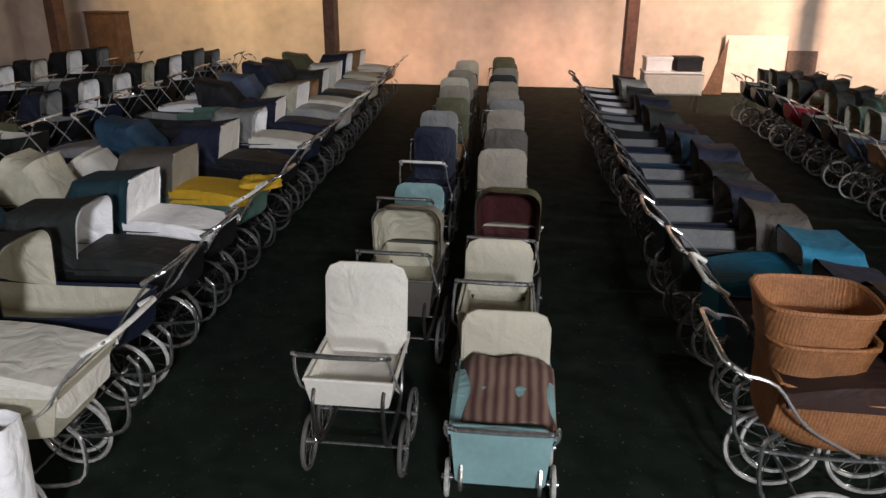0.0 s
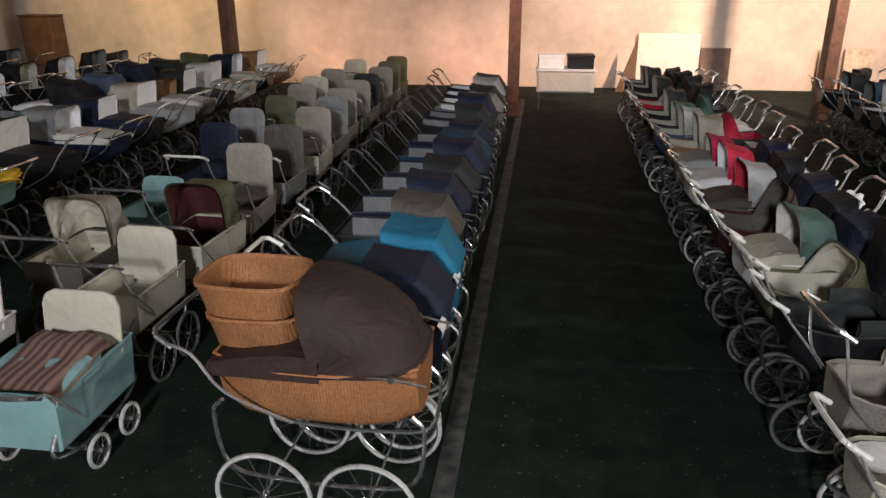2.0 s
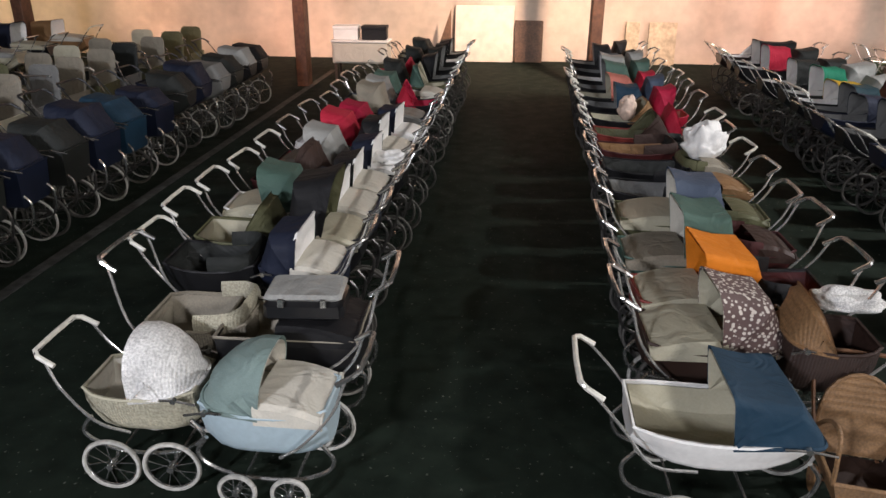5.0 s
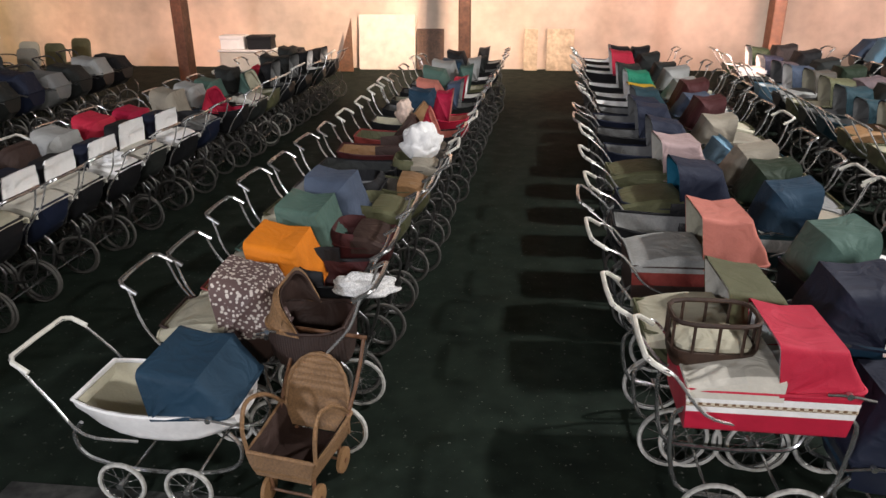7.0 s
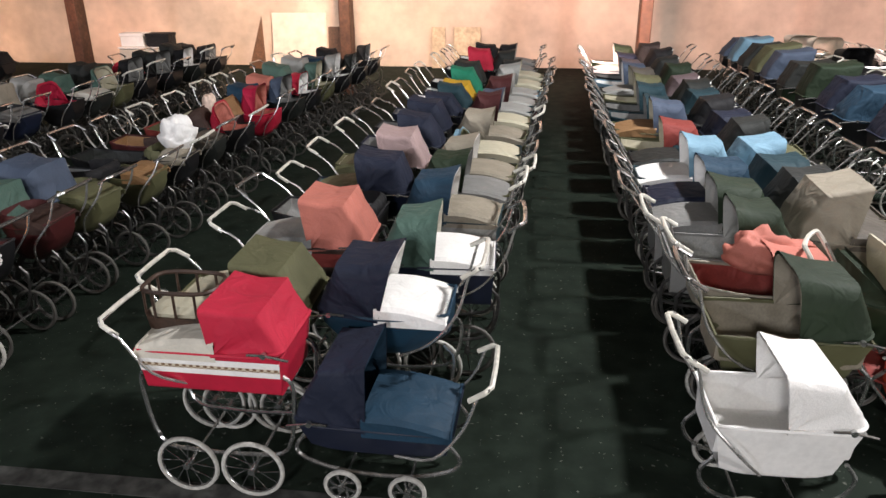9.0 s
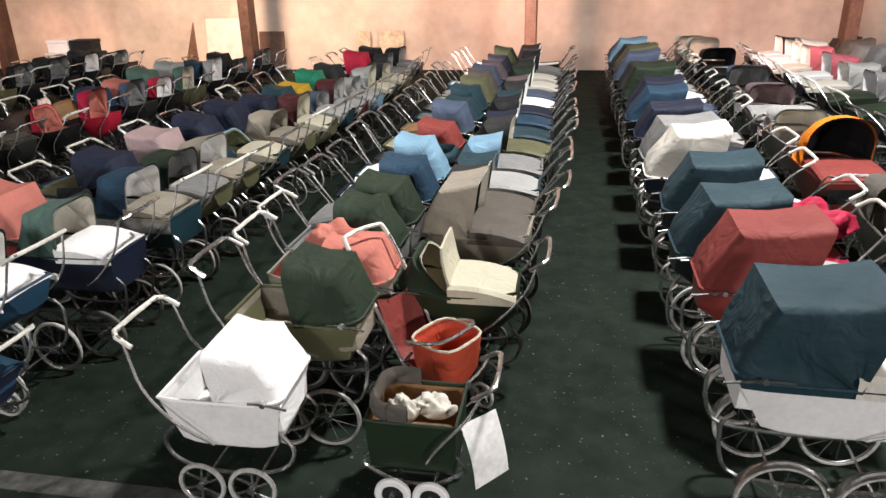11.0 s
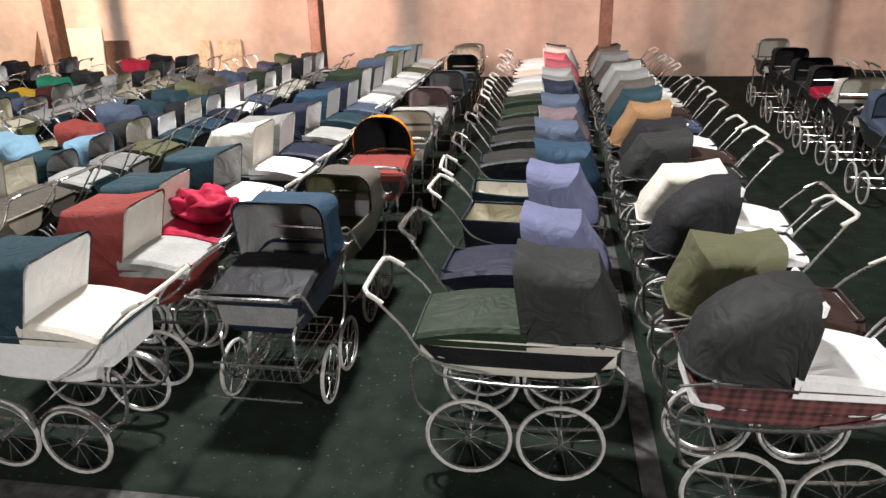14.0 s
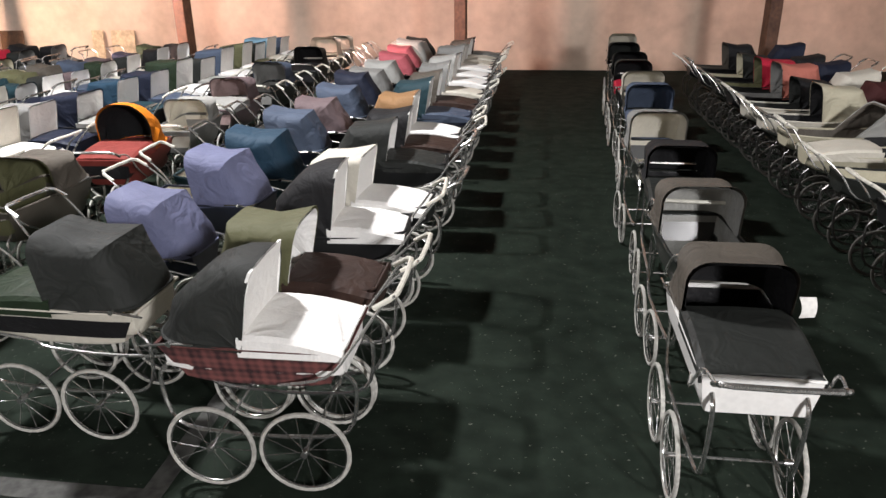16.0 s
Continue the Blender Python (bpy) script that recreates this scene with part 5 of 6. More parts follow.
# column N: prams seen end on
basket_pram = pram(16.02, 4.74, -90, length=1.10, width=0.52, shape='wedge', top=1.15, rim=0.74, base=0.48, handle=0.86, wheel=0.17, up=98, body='navy', hood='blue', lining='grey', apron='black', hood_corner=0.08, grip=CHROME, label='navy pram with a raised hood over a wire basket')
pram(16.01, 5.76, -90, length=1.15, width=0.46, shape='wedge', top=1.02, rim=0.74, base=0.48, handle=0.86, wheel=0.17, up=98, body='taupe', hood='taupe', lining='olive')
pram(16.06, 7.12, -90, length=1.15, width=0.5, shape='wedge', top=1.15, rim=0.74, base=0.48, handle=0.86, wheel=0.17, up=98, body='rust', hood='orange', lining='black', hood_corner=0.22, apron='rust')
pram(16.05, 8.25, -90, length=1.15, width=0.46, shape='wedge', top=1.0, rim=0.74, base=0.48, handle=0.86, wheel=0.17, up=98, body='grey', hood='palegrey', lining='ivory')
pram(16.04, 9.35, -90, length=1.15, width=0.46, shape='wedge', top=1.08, rim=0.74, base=0.48, handle=0.86, wheel=0.17, up=98, body='mauve', hood='mauve', lining='palepink', apron='palegrey')
pram(16.07, 10.62, -90, length=1.15, width=0.46, shape='wedge', top=1.08, rim=0.74, base=0.48, handle=0.86, wheel=0.17, up=98, body='charcoal', hood='slate', lining='grey', apron=None)
pram(16.07, 12.45, -90, length=1.15, width=0.46, shape='wedge', top=1.08, rim=0.74, base=0.48, handle=0.86, wheel=0.17, up=98, body='charcoal', hood='charcoal', lining='black', apron='black')
pram(16.06, 13.5, -90, length=1.15, width=0.46, shape='wedge', top=1.08, rim=0.74, base=0.48, handle=0.86, wheel=0.17, up=98, body='charcoal', hood='ivory', lining='ivory', apron=None)
pram(16.01, 14.5, -90, length=1.15, width=0.46, shape='wedge', top=1.08, rim=0.74, base=0.48, handle=0.86, wheel=0.17, up=98, body='charcoal', hood='ivory', lining='ivory', apron=None)

# column O
pram(17.3, 4.38, 180, length=1.22, grip=GRIP, body='ivory', hood='charcoal', lining='ivory', up=98, shape='wedge', taper=0.74, apron='green', band='black', band_at=(0.27, 0.78), width=0.46, hood_corner=0.115, top=1.1, rim=0.72, base=0.5, handle=0.96, wheel=0.21)
pram(17.29, 5.02, 180, length=1.17, body='navy', hood='lilac', lining='palegrey', up=98, apron='navy', hood_corner=0.115, top=1.1, rim=0.72, base=0.5, handle=0.96, wheel=0.21)
pram(17.29, 5.98, 180, length=1.17, body='navy', hood='lilac', lining='cream', up=98, shape='box', hood_corner=0.115, top=1.1, rim=0.72, base=0.5, handle=0.96, wheel=0.21)
pram(17.28, 6.55, 180, length=1.24, body='teal', hood='blue', lining='ivory', up=98, hood_corner=0.115, top=1.1, rim=0.72, base=0.5, handle=0.96, wheel=0.21)
pram(17.28, 7.42, 180, length=1.24, body='navy', hood='slate', lining='ivory', up=98, apron='charcoal', hood_corner=0.1, top=1.1, rim=0.72, base=0.5, handle=0.96, wheel=0.21)
pram(17.27, 8.18, 180, length=1.24, body='black', hood='mauve', lining='white', up=98, apron='charcoal', hood_corner=0.1, top=1.1, rim=0.72, base=0.5, handle=0.96, wheel=0.21)
pram(17.29, 8.9, 180, length=1.24, body='black', hood='slate', lining='white', up=98, apron='charcoal', hood_corner=0.1, top=1.1, rim=0.72, base=0.5, handle=0.96, wheel=0.21)
pram(17.29, 9.6, 180, length=1.24, body='charcoal', hood='navy', lining='white', up=98, apron='green', hood_corner=0.1, top=1.1, rim=0.72, base=0.5, handle=0.96, wheel=0.21)
pram(17.29, 10.4, 180, length=1.24, body='black', hood='grey', lining='white', up=98, apron='green', hood_corner=0.1, top=1.1, rim=0.72, base=0.5, handle=0.96, wheel=0.21)
pram(17.29, 11.25, 180, length=1.24, body='navy', hood='palegrey', lining='white', up=98, apron='ivory', hood_corner=0.1, top=1.1, rim=0.72, base=0.5, handle=0.96, wheel=0.21)
pram(17.28, 12.05, 180, length=1.24, body='black', hood='pink', lining='white', up=98, apron='white', hood_corner=0.1, top=1.1, rim=0.72, base=0.5, handle=0.96, wheel=0.21)
pram(17.28, 12.85, 180, length=1.24, body='maroon', hood='pink', lining='white', up=98, apron='ivory', hood_corner=0.1, top=1.1, rim=0.72, base=0.5, handle=0.96, wheel=0.21)
pram(17.28, 13.4, 180, length=1.24, body='palegrey', hood='palegrey', lining='white', up=98, apron='white', hood_corner=0.1, top=1.1, rim=0.72, base=0.5, handle=0.96, wheel=0.21)
pram(17.26, 13.9, 180, length=1.24, body='black', hood='palegrey', lining='white', up=98, apron='white', hood_corner=0.1, top=1.1, rim=0.72, base=0.5, handle=0.96, wheel=0.21)
pram(17.26, 14.4, 180, length=1.24, body='black', hood='charcoal', lining='white', up=98, apron='white', hood_corner=0.1, top=1.1, rim=0.72, base=0.5, handle=0.96, wheel=0.21)
pram(17.25, 13.28, 180, length=1.24, body='black', hood='ivory', lining='white', up=98, apron='white', hood_corner=0.1, top=1.1, rim=0.72, base=0.5, handle=0.96, wheel=0.21)

# column Q
pram(18.65, 4.12, 0, length=1.13, grip=GRIP, body='plaid', hood='charcoal', lining='white', up=100, shape='wedge', taper=0.78, apron='white', width=0.46, hood_corner=0.14, top=1.1, rim=0.72, base=0.5, handle=1.02, wheel=0.215, apron_up=0.32)
pram(18.66, 4.66, 0, length=1.13, body='brown', hood='olive', lining='white', up=102, apron='brown', hood_corner=0.115, top=1.1, rim=0.72, base=0.5, handle=0.96, wheel=0.21)
pram(18.66, 5.46, 0, length=1.13, body='black', hood='black', lining='white', up=98, apron='white', hood_corner=0.14, top=1.16, rim=0.72, base=0.5, handle=0.96, wheel=0.21, apron_up=0.3)
pram(18.66, 5.98, 0, length=1.2, body='black', hood='ivory', lining='white', up=100, apron='white', hood_corner=0.05, top=1.1, rim=0.72, base=0.5, handle=0.96, wheel=0.21, apron_up=0.3)
pram(18.66, 7.05, 0, length=1.2, body='black', hood='charcoal', lining='white', up=100, apron='charcoal', hood_corner=0.1, top=1.1, rim=0.72, base=0.5, handle=0.96, wheel=0.21)
pram(18.67, 7.6, 0, length=1.2, body='brown', hood='black', lining='white', up=100, apron='brown', hood_corner=0.1, top=1.1, rim=0.72, base=0.5, handle=0.96, wheel=0.21, apron_up=0.3)
pram(18.67, 8.15, 0, length=1.2, body='black', hood='tan', lining='white', up=100, apron='white', hood_corner=0.1, top=1.1, rim=0.72, base=0.5, handle=0.96, wheel=0.21, apron_up=0.3)
pram(18.67, 9.0, 0, length=1.2, body='navy', hood='teal', lining='white', up=100, apron='slate', hood_corner=0.1, top=1.1, rim=0.72, base=0.5, handle=0.96, wheel=0.21, apron_up=0.3)
pram(18.67, 9.7, 0, length=1.2, body='black', hood='taupe', lining='white', up=100, apron='brown', hood_corner=0.1, top=1.1, rim=0.72, base=0.5, handle=0.96, wheel=0.21)
pram(18.68, 10.4, 0, length=1.2, body='black', hood='grey', lining='white', up=100, apron='ivory', hood_corner=0.1, top=1.1, rim=0.72, base=0.5, handle=0.96, wheel=0.21, apron_up=0.3)
pram(18.68, 11.2, 0, length=1.2, body='black', hood='palegrey', lining='white', up=100, apron='white', hood_corner=0.1, top=1.1, rim=0.72, base=0.5, handle=0.96, wheel=0.21, apron_up=0.3)
pram(18.68, 11.9, 0, length=1.2, body='black', hood='taupe', lining='white', up=100, apron='white', hood_corner=0.1, top=1.1, rim=0.72, base=0.5, handle=0.96, wheel=0.21)
pram(18.68, 12.6, 0, length=1.2, body='black', hood='grey', lining='white', up=100, apron='white', hood_corner=0.1, top=1.1, rim=0.72, base=0.5, handle=0.96, wheel=0.21, apron_up=0.3)
pram(18.68, 13.2, 0, length=1.2, body='black', hood='grey', lining='white', up=100, apron='ivory', hood_corner=0.1, top=1.1, rim=0.72, base=0.5, handle=0.96, wheel=0.21, apron_up=0.3)
pram(18.68, 13.8, 0, length=1.2, body='black', hood='taupe', lining='white', up=100, apron='ivory', hood_corner=0.1, top=1.1, rim=0.72, base=0.5, handle=0.96, wheel=0.21)
pram(18.68, 14.4, 0, length=1.2, body='black', hood='brown', lining='white', up=100, apron='grey', hood_corner=0.1, top=1.1, rim=0.72, base=0.5, handle=0.96, wheel=0.21, apron_up=0.3)

# column R: prams seen end on
pram(20.65, 4.16, -90, length=1.13, width=0.46, shape='box', top=1.08, rim=0.76, base=0.58, handle=0.86, wheel=0.2, up=98, body='white', hood='taupe', lining='black', apron='charcoal', grip=CHROME, label='white pram with a dark apron and a raised brown-grey hood')
pram(20.74, 5.28, -90, length=1.08, width=0.46, shape='wedge', top=1.08, rim=0.76, base=0.52, handle=0.86, wheel=0.17, up=98, body='charcoal', hood='taupe', lining='palegrey', apron=None)
pram(20.77, 6.25, -90, length=1.15, width=0.46, shape='wedge', top=1.08, rim=0.76, base=0.52, handle=0.86, wheel=0.17, up=98, body='charcoal', hood='black', lining='black', apron='charcoal')
pram(20.75, 7.3, -90, length=1.15, width=0.46, shape='wedge', top=1.08, rim=0.76, base=0.52, handle=0.86, wheel=0.17, up=98, body='charcoal', hood='grey', lining='ivory', apron=None)
pram(20.87, 8.75, -90, length=1.15, width=0.46, shape='wedge', top=1.08, rim=0.76, base=0.52, handle=0.86, wheel=0.17, up=98, body='charcoal', hood='slate', lining='slate', apron='slate')
pram(20.96, 9.9, -90, length=1.15, width=0.46, shape='wedge', top=1.08, rim=0.76, base=0.52, handle=0.86, wheel=0.17, up=98, body='charcoal', hood='ivory', lining='ivory', apron=None)
pram(20.99, 10.8, -90, length=1.15, width=0.46, shape='wedge', top=1.08, rim=0.76, base=0.52, handle=0.86, wheel=0.17, up=98, body='charcoal', hood='charcoal', lining='black', apron='red')
pram(21.02, 11.7, -90, length=1.15, width=0.46, shape='wedge', top=1.08, rim=0.76, base=0.52, handle=0.86, wheel=0.17, up=98, body='charcoal', hood='charcoal', lining='black', apron=None)
pram(21.06, 12.8, -90, length=1.15, width=0.46, shape='wedge', top=1.08, rim=0.76, base=0.52, handle=0.86, wheel=0.17, up=98, body='charcoal', hood='black', lining='charcoal', apron=None)
pram(21.15, 14.2, -90, length=1.15, width=0.46, shape='wedge', top=1.08, rim=0.76, base=0.52, handle=0.86, wheel=0.17, up=98, body='charcoal', hood='ivory', lining='ivory', apron=None)

# columns by the far side
pram(22.45, 5.39, 180, length=1.22, body='black', hood='black', lining='grey', up=0, apron=None, top=1.1, rim=0.72, base=0.5, handle=0.96, wheel=0.19, tyre='d')
pram(22.45, 6.10, 180, length=1.3, body='black', hood='charcoal', lining='ivory', up=0, apron=None, top=1.1, rim=0.72, base=0.5, handle=0.96, wheel=0.19, tyre='d')
pram(22.46, 6.89, 180, length=1.3, body='charcoal', hood='black', lining='cream', up=0, apron=None, top=1.1, rim=0.72, base=0.5, handle=0.96, wheel=0.19, tyre='d')
pram(22.46, 7.68, 180, length=1.3, body='cream', hood='black', lining='cream', up=0, apron='ivory', top=1.1, rim=0.72, base=0.5, handle=0.96, wheel=0.19, tyre='d')
pram(22.47, 8.38, 180, length=1.3, body='cream', hood='palegrey', lining='taupe', up=60, apron=None, top=1.1, rim=0.72, base=0.5, handle=0.96, wheel=0.19, tyre='d')
pram(22.47, 9.09, 180, length=1.3, body='ivory', hood='cream', lining='black', up=98, apron=None, top=1.1, rim=0.72, base=0.5, handle=0.96, wheel=0.19, tyre='d')
pram(22.47, 9.76, 180, length=1.3, body='ivory', hood='black', lining='charcoal', up=98, apron=None, top=1.1, rim=0.72, base=0.5, handle=0.96, wheel=0.19, tyre='d')
pram(22.48, 10.47, 180, length=1.3, body='black', hood='salmon', lining='grey', up=98, apron=None, top=1.1, rim=0.72, base=0.5, handle=0.96, wheel=0.19, tyre='d')
pram(22.48, 11.25, 180, length=1.3, body='charcoal', hood='red', lining='olive', up=98, apron=None, top=1.1, rim=0.72, base=0.5, handle=0.96, wheel=0.19, tyre='d')
pram(22.49, 12.10, 180, length=1.3, body='black', hood='charcoal', lining='cream', up=98, apron=None, top=1.1, rim=0.72, base=0.5, handle=0.96, wheel=0.19, tyre='d')
pram(22.49, 12.95, 180, length=1.3, body='black', hood='black', lining='taupe', up=98, apron=None, top=1.1, rim=0.72, base=0.5, handle=0.96, wheel=0.19, tyre='d')
pram(23.69, 7.15, 0, length=1.2, body='black', hood='black', lining='grey', up=98, top=1.1, rim=0.72, base=0.5, handle=0.96, wheel=0.19, tyre='d')
pram(23.69, 7.94, 0, length=1.2, body='black', hood='charcoal', lining='white', up=98, top=1.1, rim=0.72, base=0.5, handle=0.96, wheel=0.19, tyre='d')
pram(23.70, 8.74, 0, length=1.2, body='white', hood='white', lining='cream', up=98, top=1.1, rim=0.72, base=0.5, handle=0.96, wheel=0.19, tyre='d')
pram(23.70, 9.55, 0, length=1.2, body='black', hood='maroon', lining='white', up=98, top=1.1, rim=0.72, base=0.5, handle=0.96, wheel=0.19, tyre='d')
pram(23.71, 10.32, 0, length=1.2, body='white', hood='ivory', lining='black', up=98, top=1.1, rim=0.72, base=0.5, handle=0.96, wheel=0.19, tyre='d')
pram(23.71, 11.10, 0, length=1.2, body='black', hood='navy', lining='white', up=98, top=1.1, rim=0.72, base=0.5, handle=0.96, wheel=0.19, tyre='d')
pram(23.72, 11.95, 0, length=1.2, body='black', hood='black', lining='grey', up=98, top=1.1, rim=0.72, base=0.5, handle=0.96, wheel=0.19, tyre='d')
pram(23.72, 12.80, 0, length=1.2, body='black', hood='navy', lining='white', up=98, top=1.1, rim=0.72, base=0.5, handle=0.96, wheel=0.19, tyre='d')


# ---- parts and things on the prams ----
def wire_basket(parent, x0, x1, hw, z0, z1):
    tray = part("wire_basket", Geo().tube([(x0, -hw, z1), (x1, -hw, z1), (x1, hw, z1), (x0, hw, z1)], 0.006, 5, True), CHROME, parent, "chromed wire shopping basket")
    for i in range(9):
        y = -hw + 2 * hw * i / 8
        part("wire", Geo().tube([(x0, y, z1), (x0 + 0.02, y, z0), (x1 - 0.02, y, z0), (x1, y, z1)], 0.0035, 4), CHROME, tray)
    for i in range(6):
        x = x0 + 0.02 + (x1 - x0 - 0.04) * i / 5
        part("wire", Geo().tube([(x, -hw, z0 + 0.002), (x, hw, z0 + 0.002)], 0.0035, 4), CHROME, tray)
    for x, z in ((x0 - 0.02, z1 - 0.06), (x1 + 0.05, z1 + 0.04), (x1 + 0.10, z0 - 0.04)):
        part("cross_bar", Geo().tube([(x, -hw - 0.05, z), (x, hw + 0.05, z)], 0.006, 5), CHROME, parent)


wire_basket(basket_pram, -0.28, 0.32, 0.20, 0.24, 0.34)


def tub_ring(hx, hy, z, n=24, power=4.0):
    out = []
    for i in range(n):
        a = 2 * math.pi * i / n
        c, s = math.cos(a), math.sin(a)
        r = (abs(c) ** power + abs(s) ** power) ** (-1 / power)
        out.append((hx * c * r, hy * s * r, z))
    return out


def basket(x, y, z, turn, lx, ly, h, label):
    g = Geo().loft([tub_ring(lx * 0.43, ly * 0.43, 0.0), tub_ring(lx * 0.455, ly * 0.455, h * 0.4), tub_ring(lx * 0.5, ly * 0.5, h), tub_ring(lx * 0.46, ly * 0.46, h), tub_ring(lx * 0.42, ly * 0.42, 0.02)])
    ob = new("basket", g.mesh("basket", wicker("cane"), 50))
    ob.matrix_world = pose(x, y, z, 0, 0, turn)
    part("rim", Geo().tube(tub_ring(lx * 0.49, ly * 0.49, h), 0.012, 6, True), wicker("cane"), ob)
    tagged(ob, label, "basket", "wicker baskets")


basket(2.13, 4.05, 0.862, 2, 0.42, 0.36, 0.13, "orange-brown wicker basket lying on a wicker pram")
basket(2.11, 4.06, 0.994, -2, 0.45, 0.38, 0.14, "orange-brown wicker basket stacked on another basket")


def cradle(x, y, z, turn):
    root = new("doll_cradle")
    root.matrix_world = pose(x, y, z, 0, 0, turn) @ Matrix.Scale(0.85, 4)
    part("base", Geo().loft([tub_ring(0.19, 0.13, 0.0), tub_ring(0.20, 0.14, 0.03), tub_ring(0.21, 0.145, 0.10), tub_ring(0.19, 0.125, 0.10), tub_ring(0.18, 0.12, 0.03)]), DARK_WOOD, root)
    part("top_rail", Geo().tube(tub_ring(0.205, 0.14, 0.25), 0.012, 6, True), DARK_WOOD, root)
    ring = tub_ring(0.205, 0.14, 0.0)
    for i in range(0, 24, 2):
        px, py, _ = ring[i]
        part("slat", Geo().tube([(px, py, 0.09), (px, py, 0.25)], 0.008, 5), DARK_WOOD, root)
    part("blanket", Geo().loft([tub_ring(0.18, 0.12, 0.09), tub_ring(0.185, 0.125, 0.12), tub_ring(0.14, 0.09, 0.15)]), vinyl("cream"), root)
    tagged(root, "small dark slatted wooden doll cradle on a red pram", "cradle")


cradle(9.80, 4.02, 0.73, 0)


def trunk(x, y, z, turn):
    root = new("suitcase")
    root.matrix_world = pose(x, y, z, 0, 0, turn)
    part("body", Geo().box(-0.19, -0.13, 0.0, 0.19, 0.13, 0.10, 0.02), lacquer("black"), root)
    # pale colour puts the reflection on the case's glossy top into the lid
    part("lid", Geo().box(-0.185, -0.125, 0.102, 0.185, 0.125, 0.135, 0.014), vinyl("palegrey"), root, "pale grey lid")
    for x0 in (-0.1, 0.1):
        part("clasp", Geo().box(x0 - 0.015, -0.142, 0.08, x0 + 0.015, -0.130, 0.125, 0.003), CHROME, root)
    tagged(root, "black suitcase with a pale grey lid lying on a cart", "suitcase")


trunk(5.52, 4.33, 0.675, 4)


def crumpled(name, x, y, z, sx, sy, sz, mat, label, category, seed):
    """A soft crumpled heap with folds."""
    bm = bmesh.new()
    bmesh.ops.create_icosphere(bm, subdivisions=4, radius=1.0)
    for v in bm.verts:
        n1 = noise.noise(v.co * 2.1 + Vector((seed, 0, 0)))
        n2 = noise.noise(v.co * 6.0 + Vector((0, seed, 0)))
        k = 1 + 0.35 * n1 + 0.14 * abs(n2)
        v.co = Vector((v.co.x * sx * k, v.co.y * sy * k, max(0.0, (v.co.z * 0.5 + 0.5)) * sz * k))
    me = bpy.data.meshes.new(name)
    bm.to_mesh(me)
    bm.free()
    me.materials.append(mat)
    me.shade_smooth()
    ob = new(name, me)
    ob.matrix_world = pose(x, y, z)
    tagged(ob, label, category)
    return ob


crumpled("plastic_bag", 8.12, 7.28, 0.68, 0.17, 0.13, 0.30, vinyl("white"), "crumpled white plastic bag on an old pram", "bag", 3.1)
crumpled("plastic_bag", 5.53, 6.80, 0.70, 0.13, 0.11, 0.10, vinyl("white"), "crumpled clear-white plastic bag on an old pram", "bag", 5.7)
crumpled("blanket", 15.29, 5.42, 0.79, 0.22, 0.15, 0.22, cloth("crimson"), "ruffled crimson blanket heaped on a pram", "blanket", 8.3)
crumpled("lambskin", 8.18, 4.62, 0.66, 0.17, 0.10, 0.10, LACE, "shaggy white lambskin on a black pram", "lambskin", 1.7)
crumpled("blanket", -0.98, 6.34, 0.80, 0.16, 0.15, 0.08, cloth("yellow"), "yellow blanket lying on a pram apron", "blanket", 2.2)
crumpled("blanket", 12.62, 4.97, 0.70, 0.18, 0.12, 0.22, cloth("salmon"), "salmon pink cloth draped over a pram", "blanket", 4.4)
crumpled("soft_toy", 13.22, 3.96, 0.37, 0.07, 0.05, 0.13, vinyl("ivory"), "white and tan soft toy lying in a doll pram", "toy", 9.1)
crumpled("soft_toy", 13.36, 4.02, 0.37, 0.09, 0.06, 0.11, vinyl("ivory"), "pale soft toy lying in a doll pram", "toy", 7.9)
crumpled("doll", 7.73, 8.84, 0.66, 0.09, 0.07, 0.24, DOLL, "pale doll sitting in an old pram", "doll", 2.9)


def paper(x, y, z, turn, w, h, label, lean=0.1):
    g = Geo()
    rows = [[(-w / 2 + 0.006 * math.sin(3 * v), -lean * v * h - 0.02 * math.sin(2.5 * v), h * (1 - v)), (w / 2, -lean * v * h - 0.025 * math.sin(2.2 * v + 0.4), h * (1 - v))] for v in (0, 0.25, 0.5, 0.75, 1.0)]
    back = [[(q[0], q[1] + 0.003, q[2]) for q in r] for r in rows]
    g.loft([r + k[::-1] for r, k in zip(rows, back)])
    ob = new("paper_tag", g.mesh("paper_tag", PAPER, 50))
    ob.matrix_world = pose(x, y, z, 0, 0, turn)
    tagged(ob, label, "paper", "paper tags")


paper(20.92, 4.24, 0.84, 12, 0.07, 0.09, "small white paper tag hanging from a pram hood")
for y in (4.43, 5.02):
    paper(2.84, y, 0.70, 90, 0.12, 0.07, "white paper tag tied to the end of a pram")
paper(13.57, 3.90, 0.20, 50, 0.20, 0.28, "white card hanging on the doll pram's end", 0.3)


